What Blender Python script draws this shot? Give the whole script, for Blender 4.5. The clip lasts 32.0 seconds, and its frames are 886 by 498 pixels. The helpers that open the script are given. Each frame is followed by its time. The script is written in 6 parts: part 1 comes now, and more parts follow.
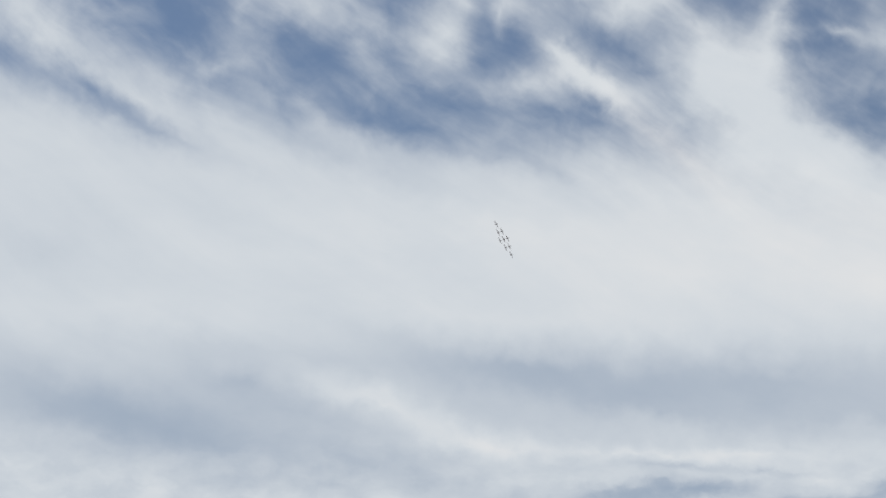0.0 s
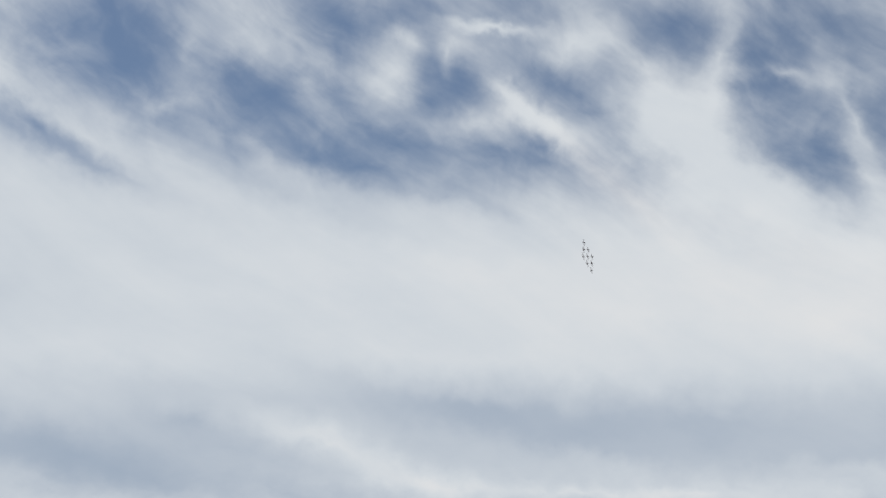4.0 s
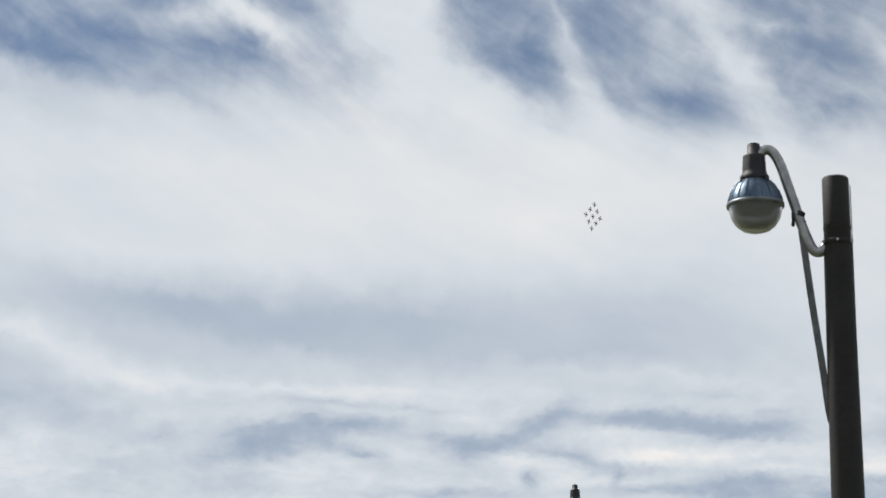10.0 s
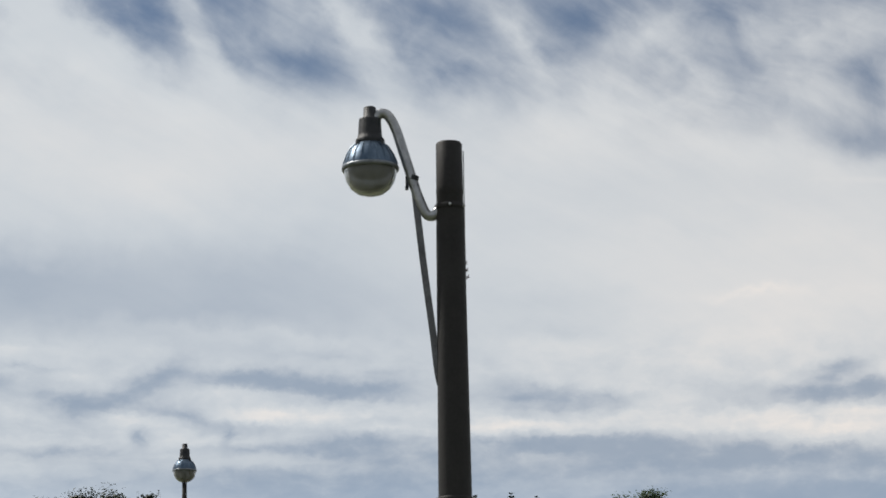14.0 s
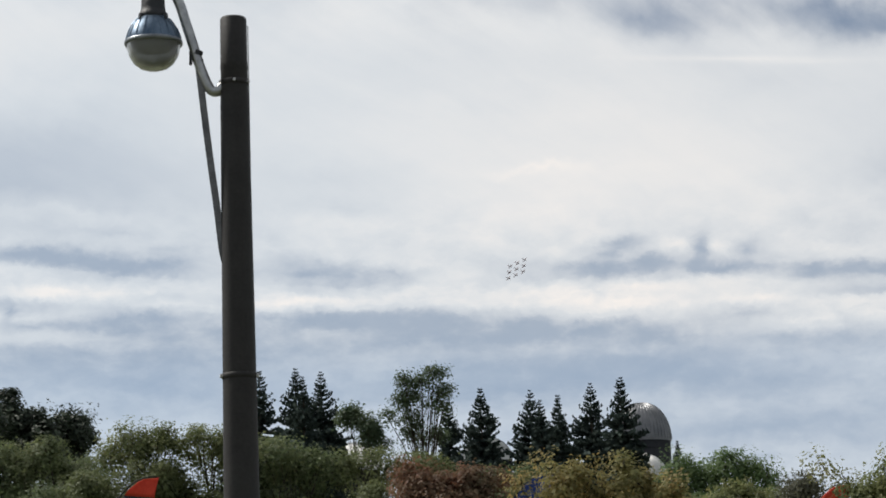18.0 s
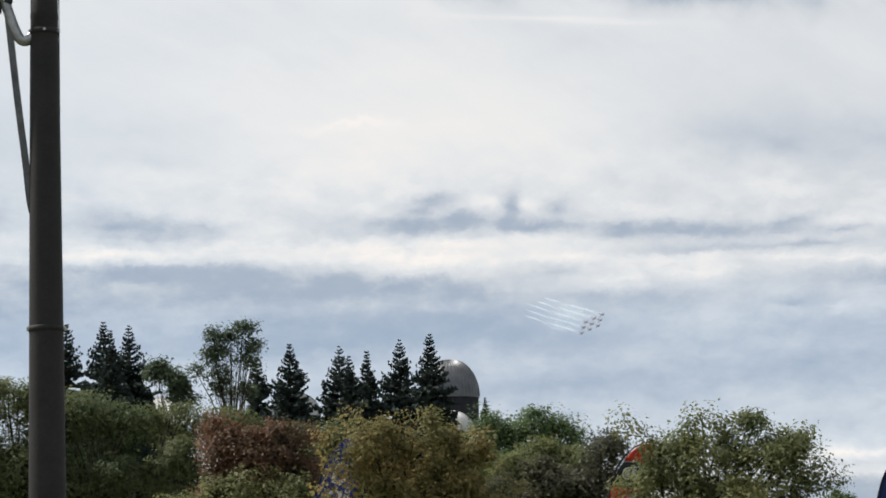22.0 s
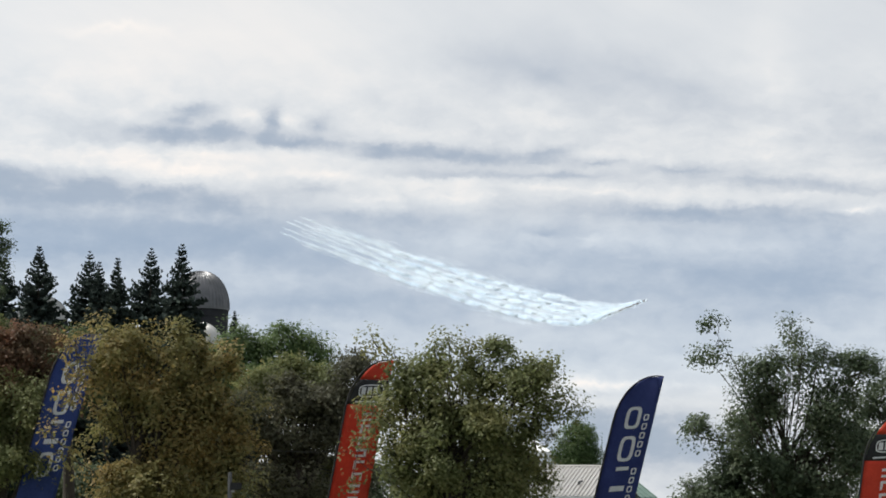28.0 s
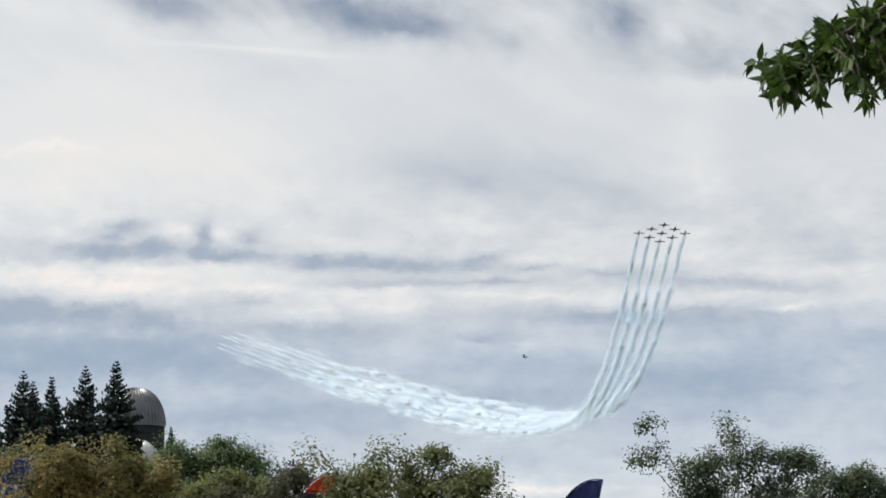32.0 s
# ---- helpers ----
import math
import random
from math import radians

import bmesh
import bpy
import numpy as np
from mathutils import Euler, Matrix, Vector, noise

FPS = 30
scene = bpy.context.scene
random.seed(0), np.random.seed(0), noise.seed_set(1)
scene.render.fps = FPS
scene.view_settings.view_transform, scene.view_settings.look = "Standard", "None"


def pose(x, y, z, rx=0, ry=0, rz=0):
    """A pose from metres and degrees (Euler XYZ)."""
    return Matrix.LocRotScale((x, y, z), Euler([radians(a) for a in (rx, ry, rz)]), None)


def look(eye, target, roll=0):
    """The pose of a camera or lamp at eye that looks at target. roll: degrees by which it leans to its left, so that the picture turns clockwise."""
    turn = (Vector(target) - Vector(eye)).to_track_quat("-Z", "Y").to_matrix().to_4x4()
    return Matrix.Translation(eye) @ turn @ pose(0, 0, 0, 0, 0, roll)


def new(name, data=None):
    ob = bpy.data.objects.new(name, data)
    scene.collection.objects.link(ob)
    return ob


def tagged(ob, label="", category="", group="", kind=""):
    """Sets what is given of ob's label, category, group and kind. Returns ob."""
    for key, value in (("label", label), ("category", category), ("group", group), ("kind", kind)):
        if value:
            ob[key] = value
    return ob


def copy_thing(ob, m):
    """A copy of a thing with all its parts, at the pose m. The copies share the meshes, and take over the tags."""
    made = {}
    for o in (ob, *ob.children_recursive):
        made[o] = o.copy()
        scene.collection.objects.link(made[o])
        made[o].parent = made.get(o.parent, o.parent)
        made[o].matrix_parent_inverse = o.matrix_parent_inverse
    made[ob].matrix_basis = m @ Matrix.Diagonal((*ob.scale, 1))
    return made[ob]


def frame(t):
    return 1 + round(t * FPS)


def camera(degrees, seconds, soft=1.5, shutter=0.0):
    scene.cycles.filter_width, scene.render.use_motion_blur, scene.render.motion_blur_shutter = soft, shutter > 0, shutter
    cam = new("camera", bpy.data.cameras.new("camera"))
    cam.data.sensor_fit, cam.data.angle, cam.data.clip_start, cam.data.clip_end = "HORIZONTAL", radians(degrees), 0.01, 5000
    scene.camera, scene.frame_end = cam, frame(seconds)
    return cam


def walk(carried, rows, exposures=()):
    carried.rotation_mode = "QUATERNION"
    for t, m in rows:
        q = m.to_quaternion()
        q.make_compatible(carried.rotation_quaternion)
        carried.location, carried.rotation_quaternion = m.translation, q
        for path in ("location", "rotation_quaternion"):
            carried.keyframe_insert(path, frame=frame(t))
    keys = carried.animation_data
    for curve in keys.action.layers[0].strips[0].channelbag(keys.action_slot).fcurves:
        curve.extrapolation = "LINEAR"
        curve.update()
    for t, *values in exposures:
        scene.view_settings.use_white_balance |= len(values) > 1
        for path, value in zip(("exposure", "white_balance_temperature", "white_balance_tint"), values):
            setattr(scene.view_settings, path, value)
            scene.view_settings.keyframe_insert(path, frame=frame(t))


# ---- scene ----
# The camera stands on one spot and pans after the aircraft.
EYE = Vector((0.0, 0.0, 1.6))


def aim(az, el, roll):
    """Camera pose: azimuth (degrees clockwise from +y), elevation and lean."""
    return (Matrix.Translation(EYE) @ Matrix.Rotation(radians(-az), 4, "Z")
            @ Matrix.Rotation(radians(90 + el), 4, "X") @ Matrix.Rotation(radians(roll), 4, "Z"))


def polar(dist, az, z=0.0):
    """A place at a horizontal distance and azimuth from the camera."""
    return Vector((dist * math.sin(radians(az)), dist * math.cos(radians(az)), z))


def raised(dist, el):
    """The height above ground of what is seen at an elevation from the camera."""
    return EYE.z + dist * math.tan(radians(el))


def ground_z(x, y):
    """A meadow that climbs to a low hill on the far side."""
    r = math.hypot(x, y)
    az = math.degrees(math.atan2(x, y))
    side = min(max((4 - az) / 12, 0), 1) if abs(az) < 100 else 0.0
    side = side * side * (3 - 2 * side)
    if az < -60:
        side *= max(0.0, (100 + az) / 40)
    return 2.4 * min(max((r - 15) / 135, 0), 1) * side


cam = camera(21.45, 32.0, soft=1.8)
walk(cam, [
    (0, aim(-34.457, 16.013, 1.09)),
    (0.5, aim(-34.437, 16.207, 0.75)),
    (1, aim(-34.762, 16.820, 1.02)),
    (1.5, aim(-34.830, 16.911, 1.02)),
    (2, aim(-34.573, 16.782, 1.19)),
    (2.5, aim(-34.201, 16.804, 1.14)),
    (4.5, aim(-32.492, 16.940, 0.94)),
    (5, aim(-31.712, 16.787, 0.95)),
    (5.5, aim(-31.210, 16.700, 0.92)),
    (6, aim(-30.723, 16.648, 1.02)),
    (6.5, aim(-29.943, 16.520, 0.84)),
    (7, aim(-29.188, 16.246, 0.79)),
    (7.5, aim(-28.507, 15.878, 0.89)),
    (8, aim(-27.946, 15.579, 0.64)),
    (8.5, aim(-27.199, 15.545, 0.42)),
    (9, aim(-26.428, 15.167, 0.15)),
    (9.5, aim(-25.752, 14.471, 0.16)),
    (10, aim(-25.656, 14.525, 0.16)),
    (10.5, aim(-25.645, 14.345, 0.32)),
    (11, aim(-25.060, 14.322, 0.27)),
    (11.5, aim(-24.377, 14.371, 0.43)),
    (12, aim(-23.090, 14.422, 0.16)),
    (12.5, aim(-21.180, 14.274, -0.19)),
    (13, aim(-19.561, 13.989, -0.57)),
    (13.5, aim(-17.846, 14.121, -0.82)),
    (14, aim(-15.955, 13.475, -1.00)),
    (14.5, aim(-15.440, 12.566, -1.29)),
    (16.5, aim(-12.907, 11.080, -1.96)),
    (17, aim(-11.149, 10.663, -2.04)),
    (17.5, aim(-10.833, 10.341, -2.05)),
    (18, aim(-10.652, 10.315, -1.95)),
    (18.5, aim(-10.218, 10.485, -1.41)),
    (19, aim(-10.135, 10.522, -0.85)),
    (19.5, aim(-9.769, 10.316, -0.83)),
    (20, aim(-9.101, 10.140, -1.09)),
    (20.5, aim(-8.502, 10.209, -1.10)),
    (21, aim(-7.662, 10.059, -1.26)),
    (21.5, aim(-6.616, 9.442, -1.60)),
    (22, aim(-5.999, 9.085, -1.94)),
    (22.5, aim(-5.001, 8.802, -2.56)),
    (23, aim(-4.083, 8.459, -2.78)),
    (23.5, aim(-2.888, 7.508, -2.07)),
    (24, aim(-1.718, 6.914, -1.27)),
    (24.5, aim(-0.213, 7.177, -0.92)),
    (25, aim(0.357, 7.235, -1.00)),
    (25.5, aim(0.217, 6.689, -0.80)),
    (27.5, aim(-0.434, 6.410, 0.14)),
    (28, aim(-0.000, 7.001, 0.53)),
    (28.5, aim(0.263, 6.785, -0.60)),
    (29, aim(1.293, 6.580, -2.07)),
    (29.5, aim(2.632, 7.318, -2.41)),
    (30, aim(2.560, 7.976, -2.37)),
    (30.5, aim(2.110, 8.516, -2.10)),
    (31, aim(1.633, 8.821, -1.91)),
    (31.5, aim(1.573, 9.218, -1.57)),
    (32, aim(1.651, 9.645, -1.34)),
], exposures=[(0, -0.06), (6, -0.08), (8, -0.04), (10.5, 0.03), (12.5, 0.0), (14, -0.15), (15, -0.1), (17, 0.02), (20, 0.05), (23, 0.12), (24, 0.04), (25, 0.15), (28.5, 0.12), (30.5, 0.1), (32, 0.05)])


# ---- sky, sun ----
SUN_AZ, SUN_EL = -78.0, 50.0
sun = new("sun", bpy.data.lights.new("sun", "SUN"))
sun.data.energy, sun.data.angle, sun.data.color = 4.6, radians(6), (1.0, 0.96, 0.89)
sun.matrix_world = look(Vector((0, 0, 50)) + polar(60, SUN_AZ) + Vector((0, 0, 60 * math.tan(radians(SUN_EL)))), (0, 0, 50))

world = bpy.data.worlds.new("sky")
scene.world = world
world.use_nodes = True
wt = world.node_tree
wt.nodes.clear()


def wn(kind, **sets):
    node = wt.nodes.new(kind)
    for key, value in sets.items():
        node.inputs[key].default_value = value
    return node


def wmath(op, a, b=0.0, c=0.0, clamp=False):
    node = wt.nodes.new("ShaderNodeMath")
    node.operation, node.use_clamp = op, clamp
    for i, v in enumerate((a, b, c)):
        if isinstance(v, (int, float)):
            node.inputs[i].default_value = v
        else:
            wt.links.new(v, node.inputs[i])
    return node.outputs[0]


def wnoise(vec, scale, detail, rough=0.55, distort=0.0):
    node = wt.nodes.new("ShaderNodeTexNoise")
    node.inputs["Scale"].default_value, node.inputs["Detail"].default_value = scale, detail
    node.inputs["Roughness"].default_value, node.inputs["Distortion"].default_value = rough, distort
    wt.links.new(vec, node.inputs["Vector"])
    return node


def wmap(vec, loc=(0, 0, 0), rot=0.0, scale=(1, 1, 1), kind="POINT"):
    node = wt.nodes.new("ShaderNodeMapping")
    node.vector_type = kind
    node.inputs["Location"].default_value = loc
    node.inputs["Rotation"].default_value = (0, 0, radians(rot))
    node.inputs["Scale"].default_value = scale
    wt.links.new(vec, node.inputs["Vector"])
    return node.outputs[0]


def wwarp(vec, scale, detail, amount, squash=1.0):
    """Shift the sky coordinates by noise, so that clouds get torn edges."""
    n = wnoise(wmap(vec, scale=(1, squash, 1)), scale, detail)
    sub = wt.nodes.new("ShaderNodeVectorMath")
    sub.operation = "SUBTRACT"
    wt.links.new(n.outputs["Color"], sub.inputs[0])
    sub.inputs[1].default_value = (0.5, 0.5, 0.5)
    mul = wt.nodes.new("ShaderNodeVectorMath")
    mul.operation = "MULTIPLY"
    wt.links.new(sub.outputs[0], mul.inputs[0])
    mul.inputs[1].default_value = (amount, amount / squash, 0)
    add = wt.nodes.new("ShaderNodeVectorMath")
    wt.links.new(vec, add.inputs[0])
    wt.links.new(mul.outputs[0], add.inputs[1])
    return add.outputs[0]


# azimuth and elevation in degrees
coord = wt.nodes.new("ShaderNodeTexCoord")
split = wt.nodes.new("ShaderNodeSeparateXYZ")
wt.links.new(coord.outputs["Generated"], split.inputs[0])
w_az = wmath("MULTIPLY", wmath("ARCTAN2", split.outputs[0], split.outputs[1]), 57.29578)
w_el = wmath("MULTIPLY", wmath("ARCSINE", split.outputs[2]), 57.29578)
join = wt.nodes.new("ShaderNodeCombineXYZ")
wt.links.new(w_az, join.inputs[0])
wt.links.new(w_el, join.inputs[1])
P_SKY = join.outputs[0]
P_SOFT = wwarp(wwarp(P_SKY, 0.5, 2, 0.45), 1.3, 6, 0.75)      # cirrus and the high deck
P_TORN = wwarp(wwarp(wwarp(P_SKY, 0.6, 2, 0.35, 2.0), 1.6, 4, 0.45, 1.4), 5.0, 5, 0.2, 1.3)  # low broken cloud

cover = {"open": 0.0, "tone": 0.0, "low": 0.0}


def wstep(lo, hi, value):
    node = wt.nodes.new("ShaderNodeMapRange")
    node.interpolation_type = "SMOOTHSTEP"
    node.inputs["From Min"].default_value, node.inputs["From Max"].default_value = lo, hi
    wt.links.new(value, node.inputs["Value"])
    return node.outputs[0]


def patch(layer, vec, az, el, half_w, half_h, turn, amount):
    """One soft bank of cloud (or gap) of an elliptic outline."""
    local = wmap(vec, (az, el, 0), turn, (half_w * 2.7, half_h * 2.7, 1), "TEXTURE")
    g = wt.nodes.new("ShaderNodeTexGradient")
    g.gradient_type = "QUADRATIC_SPHERE"
    wt.links.new(local, g.inputs[0])
    cover[layer] = wmath("MULTIPLY_ADD", g.outputs["Fac"], amount, cover[layer])


def opening(*a):
    patch("open", P_SOFT, *a)


def wisp(*a):
    patch("open", P_SOFT, *a[:-1], -a[-1])


def grey(*a):
    patch("tone", P_SOFT, *a[:-1], -a[-1])


def light(*a):
    patch("tone", P_SOFT, *a)


def low_grey(*a):
    patch("low", P_TORN, *a[:-1], -a[-1])


def low_light(*a):
    patch("low", P_TORN, *a)


def contrail(*a):
    patch("tone", P_SKY, *a)


# opening
opening(-41.41, 21.36, 1.26, 1.04, 0, 0.50)
opening(-43.04, 21.74, 0.89, 0.83, 0, 0.20)
opening(-46.04, 20.29, 0.74, 0.83, 0, 0.30)
opening(-38.74, 20.87, 1.63, 0.76, -5, 0.35)
opening(-38.12, 20.06, 1.77, 0.48, -8, 0.20)
opening(-35.67, 22.41, 1.35, 0.55, 0, 0.30)
opening(-33.49, 20.58, 0.74, 0.69, 0, 0.35)
opening(-32.24, 21.28, 1.19, 0.48, 0, 0.30)
opening(-30.47, 21.13, 1.19, 0.48, -10, 0.20)
opening(-29.45, 20.37, 1.03, 0.42, -10, 0.30)
opening(-27.22, 22.37, 1.27, 0.62, 0, 0.40)
opening(-23.89, 21.90, 1.04, 0.83, 0, 0.30)
opening(-25.08, 21.00, 0.67, 0.83, 0, 0.30)
opening(-34.19, 22.64, 0.90, 0.62, 0, 0.25)
opening(-41.83, 18.59, 2.05, 0.25, -18, 0.25)
opening(-35.15, 18.97, 2.93, 0.35, -8, 0.25)
opening(-30.48, 19.07, 1.76, 0.35, -5, 0.20)
opening(-33.40, 19.48, 2.94, 0.25, -3, 0.15)
opening(-36.92, 19.28, 1.47, 0.22, -12, 0.15)
opening(-33.10, 18.24, 2.19, 0.19, -10, 0.12)
opening(-43.62, 19.51, 1.18, 0.28, -20, 0.20)
opening(-38.08, 19.17, 5.13, 0.76, -8, 0.22)
opening(-43.32, 19.39, 2.20, 0.48, -25, 0.20)
opening(-32.81, 19.00, 3.66, 0.62, -6, 0.18)
opening(-44.79, 19.84, 1.47, 0.55, -15, 0.20)
opening(-23.50, 19.31, 1.25, 0.83, -25, 0.33)
opening(-21.36, 20.78, 0.74, 0.55, 0, 0.20)
opening(-20.80, 19.53, 0.88, 0.69, -20, 0.20)
opening(-19.97, 18.13, 1.60, 0.42, -15, 0.23)
opening(-17.49, 19.27, 0.88, 0.55, -10, 0.23)
opening(-16.43, 20.57, 0.89, 0.48, 0, 0.20)
opening(-15.86, 17.69, 1.16, 0.35, -10, 0.13)
opening(-24.88, 20.56, 0.52, 0.69, 0, 0.17)
opening(-32.35, 19.76, 2.94, 0.62, -15, 0.08)
opening(-35.96, 19.87, 2.21, 0.55, -15, 0.08)
opening(-36.32, 18.63, 2.92, 0.42, -15, 0.07)
opening(-29.84, 18.46, 2.92, 0.35, -20, 0.07)
opening(-23.73, 18.91, 1.46, 0.55, -15, 0.26)
opening(-21.00, 18.07, 1.60, 0.39, -20, 0.20)
opening(-19.12, 18.07, 0.73, 0.69, -30, 0.17)
opening(-16.21, 18.60, 0.88, 0.83, -40, 0.20)
opening(-15.43, 17.63, 0.87, 0.48, 0, 0.23)
opening(-12.13, 19.04, 0.88, 0.76, 0, 0.33)
opening(-12.95, 18.11, 0.87, 0.55, -30, 0.20)
opening(-8.31, 17.36, 0.87, 0.76, -40, 0.20)
opening(-5.08, 17.02, 0.72, 0.76, 0, 0.26)
opening(-10.59, 17.68, 0.73, 0.42, 0, 0.13)
opening(-5.72, 15.77, 1.30, 0.35, -10, 0.20)
opening(-7.37, 16.35, 1.15, 0.25, 0, 0.13)
opening(-1.36, 15.70, 2.59, 0.44, -5, 0.29)
opening(0.98, 14.99, 1.29, 0.30, -10, 0.25)
opening(-5.05, 15.56, 1.01, 0.30, -10, 0.14)
opening(-2.54, 15.51, 1.87, 0.42, -5, 0.14)
opening(1.58, 15.11, 0.86, 0.44, -10, 0.36)
opening(3.42, 14.58, 0.57, 0.48, -30, 0.25)
opening(6.28, 14.96, 1.00, 0.58, -20, 0.43)
opening(8.63, 13.82, 1.57, 0.30, -10, 0.32)
opening(-0.55, 15.36, 0.86, 0.39, 0, 0.22)
opening(8.09, 14.33, 0.57, 0.35, 0, 0.22)
opening(11.41, 13.53, 1.28, 0.83, -15, 0.22)
# wisp
wisp(-45.64, 21.54, 0.89, 0.69, 30, 0.25)
wisp(-44.71, 20.66, 0.96, 0.62, -30, 0.35)
wisp(-39.81, 21.85, 0.90, 0.55, 60, 0.30)
wisp(-37.60, 22.01, 1.05, 0.55, 0, 0.35)
wisp(-36.39, 21.36, 1.19, 0.25, -10, 0.20)
wisp(-34.54, 21.33, 0.82, 0.55, 60, 0.45)
wisp(-34.03, 21.93, 0.45, 0.22, 0, 0.30)
wisp(-33.03, 21.71, 0.48, 0.25, 70, 0.40)
wisp(-31.88, 22.35, 0.82, 0.11, -5, 0.60)
wisp(-29.73, 22.02, 1.20, 0.48, 20, 0.35)
wisp(-25.89, 21.78, 1.19, 0.30, 76, 0.45)
wisp(-27.41, 20.26, 1.40, 0.62, -10, 0.50)
wisp(-30.84, 20.24, 1.25, 0.25, -42, 0.50)
wisp(-32.24, 20.25, 0.89, 0.22, 10, 0.25)
wisp(-40.47, 20.24, 1.48, 0.30, 15, 0.25)
wisp(-42.46, 19.45, 1.76, 0.22, -32, 0.25)
wisp(-24.35, 21.18, 0.89, 0.17, -10, 0.35)
wisp(-38.68, 19.56, 1.91, 0.30, -20, 0.25)
wisp(-25.29, 18.69, 2.34, 0.42, -30, 0.30)
wisp(-22.54, 19.91, 1.40, 0.22, -65, 0.35)
wisp(-19.47, 20.44, 1.03, 0.62, -20, 0.45)
wisp(-18.50, 19.17, 1.03, 0.22, -60, 0.30)
wisp(-17.18, 19.86, 0.88, 0.17, -10, 0.25)
wisp(-26.94, 19.60, 1.62, 0.76, -35, 0.40)
wisp(-31.35, 20.62, 1.18, 0.28, -35, 0.30)
wisp(-22.30, 18.73, 1.17, 0.28, -60, 0.30)
wisp(-17.95, 18.76, 1.32, 0.35, -60, 0.35)
wisp(-14.17, 18.70, 1.17, 0.30, -50, 0.35)
wisp(-10.55, 18.57, 0.88, 0.35, 20, 0.35)
wisp(-6.55, 18.35, 1.17, 0.48, 0, 0.40)
wisp(-9.38, 17.49, 0.80, 0.30, -45, 0.30)
wisp(-7.95, 18.71, 0.58, 0.21, -50, 0.20)
wisp(4.01, 15.25, 0.86, 0.42, 0, 0.30)
wisp(7.55, 14.77, 0.50, 0.55, 40, 0.30)
wisp(8.47, 13.28, 1.14, 0.14, -3, 0.30)
# grey
grey(-39.40, 12.57, 1.70, 0.39, -5, 0.20)
grey(-42.85, 11.81, 1.70, 0.39, -5, 0.16)
grey(-40.45, 11.09, 2.26, 0.55, -10, 0.24)
grey(-38.67, 11.90, 8.49, 1.04, 0, 0.22)
grey(-42.84, 11.61, 3.53, 0.97, 0, 0.14)
grey(-29.66, 12.52, 1.70, 0.55, -5, 0.12)
grey(-26.32, 12.29, 1.42, 0.62, 0, 0.10)
grey(-28.82, 12.45, 4.26, 0.69, 0, 0.06)
grey(-32.62, 13.13, 1.14, 0.39, 0, 0.08)
grey(-44.35, 15.63, 1.73, 0.83, 10, 0.08)
grey(-44.97, 12.59, 1.42, 0.69, 0, 0.12)
grey(-38.02, 13.30, 4.27, 0.28, -3, 0.08)
grey(-37.47, 18.29, 4.38, 0.28, -14, 0.08)
grey(-31.58, 13.04, 4.69, 0.62, -3, 0.20)
grey(-26.19, 12.83, 3.98, 0.55, -3, 0.16)
grey(-19.69, 13.04, 2.84, 0.76, -8, 0.14)
grey(-36.77, 10.83, 1.83, 0.48, -10, 0.14)
grey(-34.68, 13.50, 2.14, 0.35, -15, 0.08)
grey(-21.26, 11.97, 2.83, 0.36, 0, 0.13)
grey(-29.02, 12.12, 2.83, 0.25, -12, 0.10)
grey(-30.51, 15.69, 3.60, 0.42, -12, 0.03)
grey(-18.27, 17.66, 2.91, 0.42, -10, 0.06)
grey(-35.24, 10.34, 3.52, 0.97, 0, 0.12)
grey(-36.16, 15.22, 2.87, 0.83, 0, 0.06)
grey(-21.40, 12.70, 3.55, 0.69, -10, 0.12)
grey(-23.21, 11.93, 2.83, 0.36, -3, 0.10)
grey(-13.63, 12.12, 2.12, 0.48, -5, 0.08)
grey(-22.79, 11.31, 3.53, 0.25, -8, 0.07)
grey(-22.12, 15.17, 2.87, 0.69, -30, 0.05)
grey(-13.36, 11.42, 1.70, 0.22, -3, 0.10)
grey(0.94, 11.45, 1.13, 0.36, -5, 0.14)
grey(-2.41, 14.08, 1.29, 0.36, 0, 0.06)
grey(-9.51, 13.76, 2.14, 0.42, -20, 0.05)
grey(2.62, 11.21, 2.40, 0.55, -12, 0.28)
grey(4.87, 11.28, 2.82, 0.39, -20, 0.14)
grey(10.62, 9.55, 0.84, 0.50, -30, 0.18)
grey(6.25, 10.55, 0.85, 1.25, 0, 0.06)
grey(9.73, 11.36, 0.85, 1.25, 0, 0.06)
# light
light(-35.86, 12.05, 2.12, 0.36, -19, 0.24)
light(-37.28, 12.43, 1.13, 0.25, -10, 0.10)
light(-33.03, 11.27, 1.69, 0.25, -8, 0.16)
light(-28.07, 15.46, 5.03, 1.52, 0, 0.15)
light(-34.52, 16.42, 5.78, 0.69, 0, 0.06)
light(-36.65, 15.13, 4.30, 0.97, 0, 0.03)
light(-29.54, 11.06, 3.53, 0.12, -1, 0.10)
light(-42.58, 14.36, 2.86, 0.55, 5, 0.04)
light(-29.03, 18.78, 2.34, 0.30, -35, 0.08)
light(-22.76, 15.30, 1.87, 1.25, 0, 0.13)
light(-19.04, 15.90, 2.88, 0.83, 0, 0.08)
light(-35.60, 12.24, 2.13, 0.30, -20, 0.10)
light(-29.12, 19.02, 2.93, 0.55, -35, 0.06)
light(-32.60, 14.25, 2.14, 0.28, -5, 0.05)
light(-12.80, 16.18, 3.61, 0.97, 0, 0.10)
light(-7.25, 13.33, 4.27, 1.52, 0, 0.14)
light(-8.76, 11.07, 3.53, 0.55, 0, 0.10)
